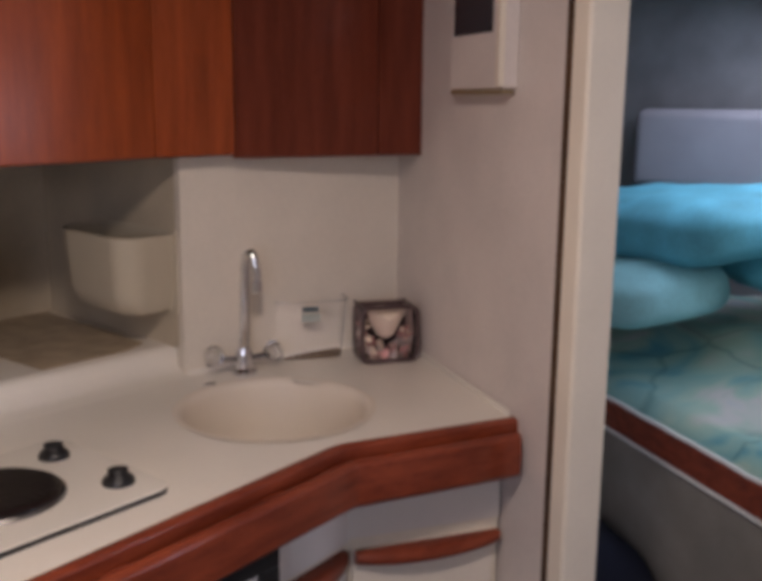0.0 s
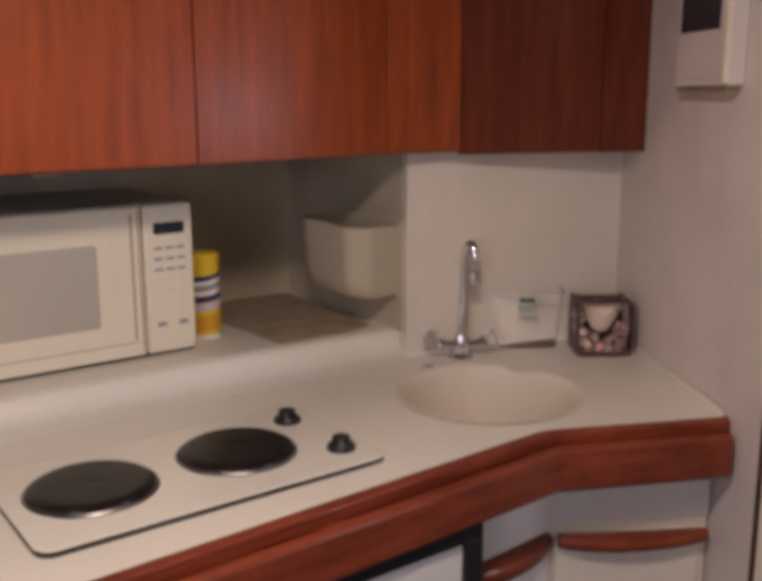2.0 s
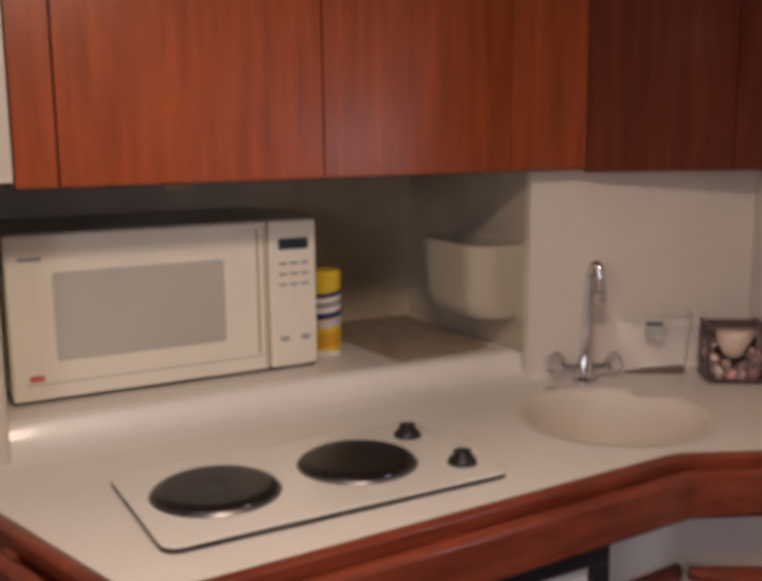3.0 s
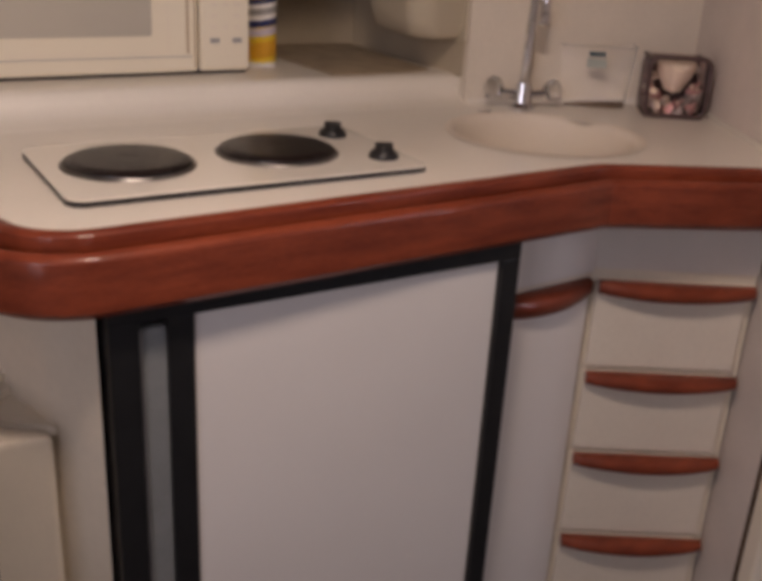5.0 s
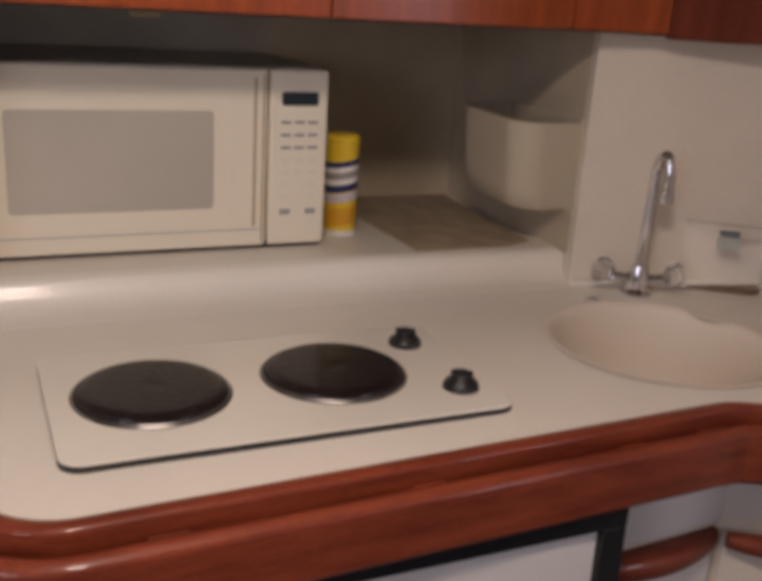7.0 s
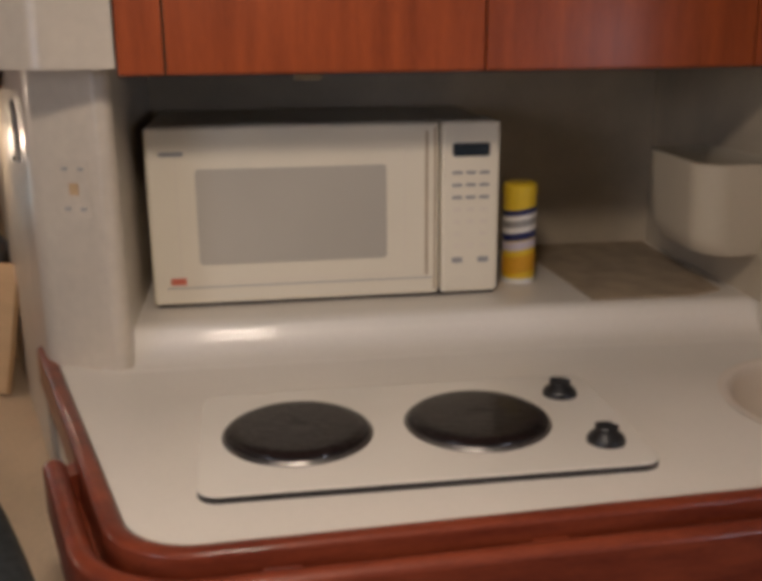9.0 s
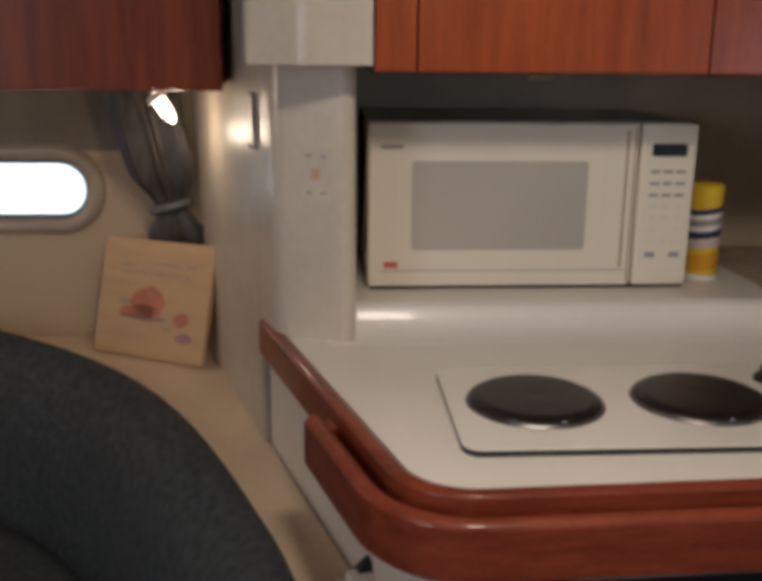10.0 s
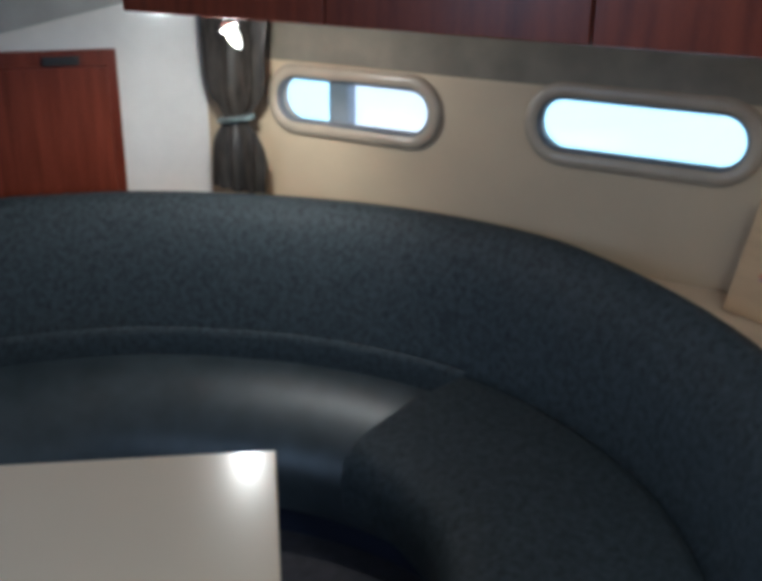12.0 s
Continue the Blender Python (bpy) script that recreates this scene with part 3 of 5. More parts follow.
def worktop():
    e = thing("worktop", (-0.9, 0.5, 0.9), "cream moulded galley worktop with a round sink hole", "worktop")
    outer = [tuple(p) for p in inner] + [tuple(BULK_A - SD * 0.003), tuple(NICHE), (-1.160, 0.5), (-1.175, 0.06)]
    part("slab", sheet_with_hole(outer, SINK_C, SINK_R, 0.868, 0.900), WORKTOP, e)
    prof = [(-1.100, 0.9005), (-1.122, 0.903), (-1.138, 0.912), (-1.148, 0.928), (-1.152, 0.940), (-1.160, 0.946), (-1.172, 0.948), (-1.556, 0.948), (-1.556, 0.86), (-1.100, 0.86)]
    bm = bmesh.new()
    rows = [[bm.verts.new((x - (0.0 if y > 0.9 else 0.018) * (1 if x > -1.5 else 0), y, z)) for x, z in prof] for y in (0.03, 0.30, 0.65, 1.02)]
    for a, b in zip(rows, rows[1:]):
        for k in range(len(prof)):
            bm.faces.new((a[k], a[(k + 1) % len(prof)], b[(k + 1) % len(prof)], b[k]))
    bm.faces.new(rows[0]), bm.faces.new(rows[-1][::-1])
    part("backsplash_shelf", bm, WORKTOP, e, "coved step up to the appliance shelf", 50)
    # back upstand moulded along the sink wall and bulkhead
    part("upstand", strip(NICHE + Vector((0.004, 0.0)), BULK_A + BD * 0.004 - SD * 0.003, -0.006, 0.9, 0.912, 0.003), WORKTOP, e)
    part("upstand", strip(BULK_A + BD * 0.01 - SD * 0.001, FRONT_END - BD * 0.0, -0.005, 0.9, 0.910, 0.002), WORKTOP, e)
    prof = [(SINK_R + 0.001, 0.9015), (SINK_R - 0.006, 0.9025), (SINK_R - 0.013, 0.898), (SINK_R - 0.018, 0.888), (SINK_R - 0.024, 0.84), (SINK_R - 0.04, 0.79), (SINK_R - 0.07, 0.768), (0.03, 0.762), (0.026, 0.757), (0, 0.757),
            (0, 0.745), (SINK_R - 0.06, 0.755), (SINK_R - 0.02, 0.79), (SINK_R + 0.001, 0.87)]
    sink = part("sink_bowl", lathe(prof, (*SINK_C, 0), 64), SINKM, e, "cream moulded round sink bowl", 60)
    part("drain", lathe([(0, 0.7645), (0.02, 0.7645), (0.026, 0.7625), (0.026, 0.758), (0, 0.758)], (*SINK_C, 0), 28), CHROME, sink, "chrome drain")
    # the moulded soap dip beside the bowl
    at = Vector(SINK_C) + (Vector((-0.932, 1.105)) - Vector(SINK_C)).normalized() * 0.175
    part("soap_dip", lathe([(0.040, 0.9006), (0.036, 0.9022), (0.030, 0.9012), (0, 0.9008), (0, 0.8996), (0.040, 0.8996)], (at.x, at.y, 0), 28), WORKTOP, e)


worktop()


def fiddle_rail():
    e = thing("worktop_rail", (-0.62, 0.4, 0.83), "varnished red mahogany fiddle rail with a finger slot round the worktop", "rail")
    r = lambda o0, o1, z0, z1, q=0.005: [(o0, z0), (o1 - q, z0), (o1, z0 + q), (o1, z1 - q), (o1 - q * 0.4, z1 - q * 0.35), (o1 - q * 1.2, z1), (o0 + q * 1.2, z1), (o0 + q * 0.4, z1 - q * 0.35), (o0, z1 - q)]
    part("inner_strip", sweep(inner, r(0.0, 0.021, 0.842, 0.9025, 0.006)), RAILWOOD, e)
    a = SIDE_END.lerp(CORNER, 0.60)
    outer = [a] + [p for p in inner[1:-1]] + [inner[-1] - (FRONT_END - BEND).normalized() * 0.014]
    part("outer_rail", sweep(outer, r(0.030, 0.054, 0.818, 0.889, 0.009)), RAILWOOD, e)
    part("web", sweep(outer, [(0.020, 0.824), (0.031, 0.824), (0.031, 0.848), (0.020, 0.848)]), RAILWOOD, e)

    def block(p, q, z=0.880):
        part("spacer_block", sweep([Vector(p), Vector(q)], [(0.018, 0.85), (0.032, 0.85), (0.032, z - 0.002), (0.018, z + 0.002)]), RAILWOOD, e)
    s = (CORNER - SIDE_END).normalized()
    block(a, a + s * 0.03)
    f = (BEND - CORNER).normalized()
    for d in (0.11, 0.36, 0.61):
        block(CORNER + f * d, CORNER + f * (d + 0.035))
    g = (FRONT_END - BEND).normalized()
    block(BEND + g * 0.025, FRONT_END)
    block(BEND - f * 0.06, BEND - f * 0.02)


fiddle_rail()


def hob():
    e = thing("electric_hob", (-0.855, 0.41, 0.9), "white enamelled two-plate electric hob set in the worktop", "hob")
    plate = round_rect(0.262, 0.478, 0.022, 6, -0.858, 0.412)
    part("plate", prism(plate, 0.9068, 0.9088, 0.0008), HOB, e)
    seam = round_rect(0.2615, 0.4775, 0.022, 6, -0.858, 0.412)
    part("gasket", prism(seam, 0.9003, 0.9069), BLACK, e, "dark sealing gap")
    for y in (0.28, 0.485):
        b = part("hotplate", lathe([(0, 0.9180), (0.012, 0.9180), (0.016, 0.9187), (0.064, 0.9190), (0.072, 0.9180), (0.078, 0.9150), (0.080, 0.9085), (0, 0.9085)], (-0.862, y, 0), 56), IRON, e, "black cast-iron hotplate", 40)
        part("trim_ring", lathe([(0.0795, 0.9088), (0.0795, 0.9125), (0.0812, 0.9128), (0.0835, 0.9105), (0.0842, 0.9090)], (-0.862, y, 0), 56), TRIMRING, b, "thin bright trim ring")
    for x, y in ((-0.925, 0.604), (-0.786, 0.609)):
        k = part("knob", lathe([(0, 0.9275), (0.0115, 0.9275), (0.0130, 0.9258), (0.0118, 0.9230), (0.0130, 0.9212), (0.0180, 0.9175), (0.0205, 0.9135), (0.0210, 0.9092), (0, 0.9092)], (x, y, 0), 28), BLACK, e, "black control knob")
        part("grip", box(-0.0125, 0.0125, -0.0045, 0.0045, 0.924, 0.9300, 0.002, m=pose(x, y, 0, 0, 0, 70)), BLACK, k)
        part("pointer", box(0.005, 0.0120, -0.0006, 0.0006, 0.9292, 0.9304, m=pose(x, y, 0, 0, 0, 70)), WHITEP, k)


hob()


def faucet():
    at = Vector((-1.046, 1.060))
    e = thing("faucet", (at.x, at.y, 0.9), "chrome swan-neck mixer tap with two clear faceted handles", "faucet")
    part("base", lathe([(0, 0.9), (0.024, 0.9), (0.024, 0.906), (0.018, 0.912), (0.0155, 0.935), (0.013, 0.948), (0, 0.948)], (at.x, at.y, 0), 32), CHROME, e)
    u = (Vector(SINK_C) - at).normalized()
    swing = (u + Vector((0.42, 0.68))).normalized()                 # the spout is swung a little to one side
    k0 = swing * 0.005
    pts = [(at.x, at.y, 0.94), (at.x + k0.x * 0.6, at.y + k0.y * 0.6, 1.03), (at.x + k0.x, at.y + k0.y, 1.078)]
    for i in range(1, 13):
        a = math.pi * i / 12 * 1.08
        d = 0.005 + 0.0130 * (1 - math.cos(a))
        pts.append((at.x + swing.x * d, at.y + swing.y * d, 1.086 + 0.036 * math.sin(a)))
    pts.append((pts[-1][0], pts[-1][1], 1.062))
    spout = part("spout", tube(pts, 0.0085, 16), CHROME, e, "", 60)
    p = pts[-1]
    part("aerator", lathe([(0, 1.052), (0.0095, 1.052), (0.0105, 1.056), (0.0105, 1.072), (0.008, 1.075), (0, 1.075)], (p[0], p[1], 0), 20), CHROME, spout)
    side = Vector((-u.y, u.x))
    for s in (-1, 1):
        q = at + side * 0.048 * s
        arm = part("valve", tube([(at.x, at.y, 0.924), (q.x, q.y, 0.930)], 0.0085, 14), CHROME, e)
        hx = pose(q.x, q.y, 0.934) @ Vector(((side * s).x, (side * s).y, 0.35)).to_track_quat("Z", "Y").to_matrix().to_4x4()
        part("handle", lathe([(0, 0.024), (0.010, 0.023), (0.0185, 0.017), (0.0205, 0.009), (0.017, 0.000), (0.010, -0.009), (0, -0.007)], (0, 0, 0), 8, hx), KNOBGLASS, arm, "clear faceted handle", 20)
    part("hose_plate", lathe([(0, 0.9), (0.012, 0.9), (0.012, 0.904), (0, 0.905)], (at.x + 0.01, at.y - 0.09, 0), 20), CHROME, e)


faucet()


def acrylic_bowl():
    c = Vector((-1.054, 1.234))
    m = pose(c.x, c.y, 0, 0, 0, math.degrees(math.atan2(0.105, 0.075)))
    e = thing("storage_tub", (c.x, c.y, 0.9), "clear plastic tub with a small teal label", "tub")
    bm = bmesh.new()
    loops = []
    for w, d, z in ((0.116, 0.07, 0.9005), (0.130, 0.078, 0.907), (0.146, 0.090, 1.012), (0.142, 0.086, 1.012), (0.126, 0.074, 0.910), (0.108, 0.06, 0.907)):
        loops.append([bm.verts.new((x, y, z)) for x, y in round_rect(w, d, 0.026, 6)])
    for a, b in zip(loops, loops[1:]):
        for k in range(len(a)):
            j = (k + 1) % len(a)
            bm.faces.new((a[k], a[j], b[j], b[k]))
    bm.faces.new(loops[0]), bm.faces.new(loops[-1])
    bm.transform(m)
    body = part("body", bm, BOWLM, e, "", 60)
    body.visible_shadow = False
    part("label_mark", box(-0.018, 0.012, -0.0480, -0.0467, 0.994, 1.003, 0.0, m=m), TEAL, body, "teal label")
    part("label_mark", box(-0.020, 0.016, -0.0470, -0.0457, 0.974, 0.990, 0.0, m=m), PALEGREEN, body, "pale grey-green label")
    ring = [tuple(m @ Vector((p[0], p[1], 1.012))) for p in round_rect(0.147, 0.091, 0.026, 6)]
    part("rim", tube(ring + ring[:1], 0.0018, 8), KNOBGLASS, body, "clear rolled rim", 60)
    part("base_rim", prism(round_rect(0.126, 0.080, 0.024, 6), 0.9004, 0.9045, 0.001, m=m), BASEBROWN, e, "brown base line")


acrylic_bowl()


def candle_holder():
    c = Vector((-0.925, 1.312))
    ang = math.degrees(math.atan2(0.098, 0.070))
    m = pose(c.x, c.y, 0, 0, 0, ang)
    e = thing("candle_holder", (c.x, c.y, 0.9), "square smoked glass holder with a cream candle and mauve petals", "candle holder")
    bm = bmesh.new()
    loops = []
    for w, z in ((0.094, 0.9005), (0.108, 0.908), (0.112, 0.955), (0.108, 1.000), (0.100, 1.006), (0.096, 1.000), (0.102, 0.955), (0.094, 0.906)):
        loops.append([bm.verts.new((x, y, z)) for x, y in round_rect(w, w * 0.74, 0.014, 4)])
    for a, b in zip(loops, loops[1:]):
        for k in range(len(a)):
            j = (k + 1) % len(a)
            bm.faces.new((a[k], a[j], b[j], b[k]))
    bm.faces.new(loops[0]), bm.faces.new(loops[-1])
    bm.transform(m)
    part("glass_box", bm, SMOKED, e, "", 40).visible_shadow = False
    part("candle", lathe([(0, 0.996), (0.034, 0.996), (0.036, 0.992), (0.030, 0.972), (0.016, 0.946), (0, 0.938)], tuple(m @ Vector((0, -0.004, 0))), 28), WAX, e, "cream candle in a cup")
    rnd = random.Random(4)
    for i in range(64):
        x, y, z = rnd.uniform(-0.043, 0.043), rnd.uniform(-0.034, 0.026), rnd.uniform(0.908, 0.950 if abs(i) % 3 else 0.985)
        if abs(x) < 0.030 and z > 0.928:
            x = math.copysign(0.041, x)
        b = pillow(rnd.uniform(0.014, 0.024), rnd.uniform(0.010, 0.016), 0.005, m @ pose(x, y, z, rnd.uniform(0, 180), rnd.uniform(0, 180), rnd.uniform(0, 180)), 0.8, i, 0.001)
        part("petal", b, (POTPOURRI, PALEPETAL, WAX, POTPOURRI, PALEPETAL)[i % 5], e)
    ring = [tuple(m @ Vector((x, -0.0425, z))) for x, z in round_rect(0.108, 0.104, 0.017, 5, 0.0, 0.9555)]
    part("frame", tube(ring + ring[:1], 0.0044, 8), MAUVEMETAL, e, "dark metal front frame", 60)
    part("back_panel", prism(round_rect(0.108, 0.100, 0.015, 5), -0.002, 0.002, 0.001, m=m @ pose(0, 0.036, 0.953, 90, 0, 0)), MAUVEMETAL, e, "dark back panel")
    for sx in (-1, 1):
        for z in (0.9045, 1.0035):
            part("edge_bar", tube([tuple(m @ Vector((sx * 0.049, -0.0425, z))), tuple(m @ Vector((sx * 0.049, 0.0425, z)))], 0.0035, 8), MAUVEMETAL, e, "dark metal edge", 60)


candle_holder()


def microwave():
    x, y0, y1, z0, z1 = -1.247, 0.095, 0.612, 0.953, 1.214
    e = thing("microwave", (-1.39, 0.355, 0.948), "cream microwave oven with a grey mesh window on the niche shelf", "microwave")
    part("case", box(-1.54, x - 0.022, y0 + 0.002, y1 - 0.002, z0 + 0.002, z1, 0.006), MWCASE, e)
    for yy in (y0 + 0.05, y1 - 0.05):
        for xx in (-1.50, -1.29):
            part("foot", lathe([(0, 0.948), (0.012, 0.948), (0.013, 0.957), (0, 0.957)], (xx, yy, 0), 16), BLACK, e)
    # black slab painted in for the shadow between case and shelf
    part("base", box(-1.53, x - 0.006, y0 + 0.006, y1 - 0.006, 0.9495, 0.9545), BLACK, e, "black slab as the shadow under the case")
    yd = 0.521
    door = part("door", box(x - 0.021, x, y0, yd - 0.0015, z0, z1 - 0.001, 0.006, 3), MWCASE, e)
    part("window", prism(round_rect(0.140, 0.276, 0.006, 4), -0.002, 0.0015, 0.0006, m=pose(x, y0 + 0.207, 1.083, 0, 90, 0)), MWWIN, door, "grey mesh window")
    for sy, sz, w, h in ((-0.165, 0.0, 0.0016, 0.190), (0.165, 0.0, 0.0016, 0.190), (0.0, -0.096, 0.331, 0.0016), (0.0, 0.096, 0.331, 0.0016)):
        cy, cz = y0 + 0.207 + sy, 1.083 + sz
        part("border_line", box(x - 0.002, x + 0.0007, cy - w / 2, cy + w / 2, cz - h / 2, cz + h / 2), TRIM, door, "moulded border line")
    part("brand_mark", box(x - 0.001, x + 0.0008, y0 + 0.020, y0 + 0.054, 1.172, 1.178), GREYPRINT, door)
    part("sticker", box(x - 0.001, x + 0.0008, y0 + 0.026, y0 + 0.048, 0.984, 0.994), RED, door, "small red mark")
    # grooves are not cut in: flat strips carry their shade as colour
    part("groove", box(x - 0.002, x + 0.0006, y0 + 0.02, yd - 0.012, 0.9785, 0.980), GREYPRINT, door)
    part("handle_groove", box(x - 0.002, x + 0.0006, yd - 0.0225, yd - 0.0185, 0.984, 1.200), GROOVEM, door, "tan strip for the shade of a grip groove")
    part("handle_groove", box(x - 0.002, x + 0.0006, yd - 0.0095, yd - 0.0070, 0.960, 1.205), GROOVEM, door, "tan strip for the shade of a grip groove")
    panel = part("control_panel", box(x - 0.021, x, yd + 0.0015, y1, z0, z1 - 0.001, 0.006, 3), MWCASE, e)
    part("display", prism(round_rect(0.020, 0.056, 0.004, 3), -0.002, 0.0012, 0.0, m=pose(x, 0.5675, 1.171, 0, 90, 0)), DISPLAY, panel, "dark display")
    for r in range(7):
        for c in range(3):
            dark = r < 3
            if r in (5,) and c == 1:
                continue
            w = 0.0075 if dark else 0.006
            h = 0.0022 if dark else 0.003
            yy, zz = 0.547 + c * 0.0205, 1.137 - r * 0.0185
            part("key", box(x - 0.001, x + 0.0009, yy - w, yy + w, zz - h, zz + h), GREYPRINT if dark else TRIM, panel)
    part("key", box(x - 0.001, x + 0.0012, 0.540, 0.556, 1.000, 1.008), GREYPRINT, panel)
    part("key", box(x - 0.001, x + 0.0012, 0.580, 0.596, 1.000, 1.008), GREYPRINT, panel)
    part("button", box(x - 0.004, x + 0.0010, yd + 0.008, y1 - 0.008, 0.962, 0.978, 0.0015), MWCASE, panel)


microwave()


def wipes_can():
    x, y = -1.322, 0.667
    e = thing("cleaner_canister", (x, y, 0.948), "yellow cleaner canister with navy and white label", "canister")
    R = 0.0265
    part("can", lathe([(0, 0.9485), (R - 0.002, 0.9485), (R, 0.951), (R, 1.090), (0, 1.090)], (x, y, 0), 32), YELLOW, e)
    part("lid", lathe([(0, 1.090), (R + 0.001, 1.090), (R + 0.001, 1.104), (R - 0.004, 1.109), (0, 1.110)], (x, y, 0), 32), YELLOW, e, "yellow cap")
    bands = ((1.026, 1.066, 0.0004, WHITEP, "white label"), (1.060, 1.069, 0.0008, NAVY, "navy band"), (1.020, 1.032, 0.0008, NAVY, "navy band"),
             (1.004, 1.018, 0.0006, LILAC, "pale lilac band"), (0.966, 0.994, 0.0005, AMBER, "amber band"), (1.041, 1.052, 0.0009, GREYPRINT, "grey lettering bar"))
    for z0, z1, k, m, lab in bands:
        bm = lathe([(R - 0.001, z0), (R + k, z0), (R + k, z1), (R - 0.001, z1)], (x, y, 0), 32)
        for v in bm.verts:
            v.co.z += 0.16 * (v.co.y - y)                # the label runs round at a slant
        part("label_band", bm, m, e, lab)
    part("base_rim", lathe([(R - 0.001, 0.9485), (R + 0.0006, 0.9485), (R + 0.0006, 0.956), (R - 0.001, 0.956)], (x, y, 0), 32), WHITEP, e, "white base rim")


wipes_can()


def wall_bin():
    e = thing("wall_bin", (-1.2, 0.93, 1.03), "white plastic bin hung on the niche side wall", "bin")
    bm = bmesh.new()
    loops = []
    for d, z, s in ((0.070, 1.022, 0.03), (0.088, 1.030, 0.012), (0.100, 1.060, 0.004), (0.108, 1.165, 0.0), (0.103, 1.166, 0.004), (0.096, 1.062, 0.008), (0.082, 1.034, 0.016)):
        x0, x1 = -1.345 + s, -1.135 - s
        line = fillet([(x0, 0.984), (x0, 0.984 - d), (x1, 0.984 - d), (x1, 0.984)], [0.045, 0.045], 6)
        loops.append([bm.verts.new((p.x, p.y, z - 0.010 - (p.x + 1.24) * 0.03)) for p in line])
    for a, b in zip(loops, loops[1:]):
        for k in range(len(a) - 1):
            bm.faces.new((a[k], a[k + 1], b[k + 1], b[k]))
    bm.faces.new(loops[0]), bm.faces.new(loops[-1])
    part("bin_body", bm, BINM, e, "", 50)
    part("back_plate", box(-1.35, -1.13, 0.9805, 0.9855, 1.01, 1.160, 0.002), BINM, e)


wall_bin()
solid("shelf_mat", prism([(-1.180, 0.742), (-1.178, 0.905), (-1.20, 0.955), (-1.552, 0.978), (-1.552, 0.715), (-1.40, 0.735)], 0.9485, 0.9515, 0.001), BROWNMAT, "brown textured mat on the niche shelf", "mat")


def power_outlet():
    m = pose(-1.1392, 0.0165, 1.147, 90, 0, 63.4)
    e = thing("power_outlet", (-1.126, 0.016, 1.147), "cream double power outlet with amber lights on the white moulding", "outlet")
    part("cover", prism(round_rect(0.048, 0.075, 0.004, 3), -0.003, 0.0006, 0.0003, m=m), PILLARM, e)
    for sy in (-1, 1):
        for sx in (-1, 1):
            part("slot", box(sx * 0.012 - 0.004, sx * 0.012 + 0.004, sy * 0.026 - 0.002, sy * 0.026 + 0.002, 0.001, 0.0022, m=m), GREYPRINT, e)
    part("reset_button", box(-0.007, 0.007, -0.008, 0.008, 0.001, 0.003, 0.001, m=m), WOODPLAQUE, e, "amber reset button")


power_outlet()


def wall_switch():
    c = Vector((-1.275, -0.080))
    d = (Vector((-1.83, -0.252)) - Vector((-1.255, -0.073))).normalized()
    m = pose(c.x, c.y, 1.21, 90, 0, math.degrees(math.atan2(d.y, d.x)) + 180)
    e = thing("wall_switch", (c.x, c.y, 1.21), "slim cream switch plate with a dark rim on the partition", "switch")
    part("plate", prism(round_rect(0.034, 0.086, 0.003, 3), -0.004, 0.002, 0.001, m=m), GREYSTRIP, e, "dark rim of the plate")
    part("rocker", box(-0.0145, 0.0145, -0.038, 0.040, 0.001, 0.005, 0.001, m=m), PARTITION, e, "cream rocker")
    part("clip", box(-0.010, 0.010, -0.040, -0.035, 0.002, 0.008, 0.001, m=m), BLACK, e, "dark clip")


wall_switch()

# ---------------------------------------------------------------- wall cabinets
FRONT = [Vector(p) for p in ((-1.050, 0.092), (-1.050, 0.148), (-1.050, 0.535), (-1.052, 0.70), (-1.060, 0.82), (-1.072, 0.902), (-1.047, 1.050), (-0.936, 1.300), (-0.896, 1.383))]
TOP_RISE = [(0.40, 0.026), (0.55, 0.013), (0.90, 0.0), (1.05, 0.0), (1.39, -0.022)]    # the door tops fall towards the bulkhead


def top_rise(y):
    if y <= TOP_RISE[0][0]:
        return TOP_RISE[0][1]
    for (a, p), (b, q) in zip(TOP_RISE, TOP_RISE[1:]):
        if y <= b:
            return p + (q - p) * (y - a) / (b - a)
    return TOP_RISE[-1][1]


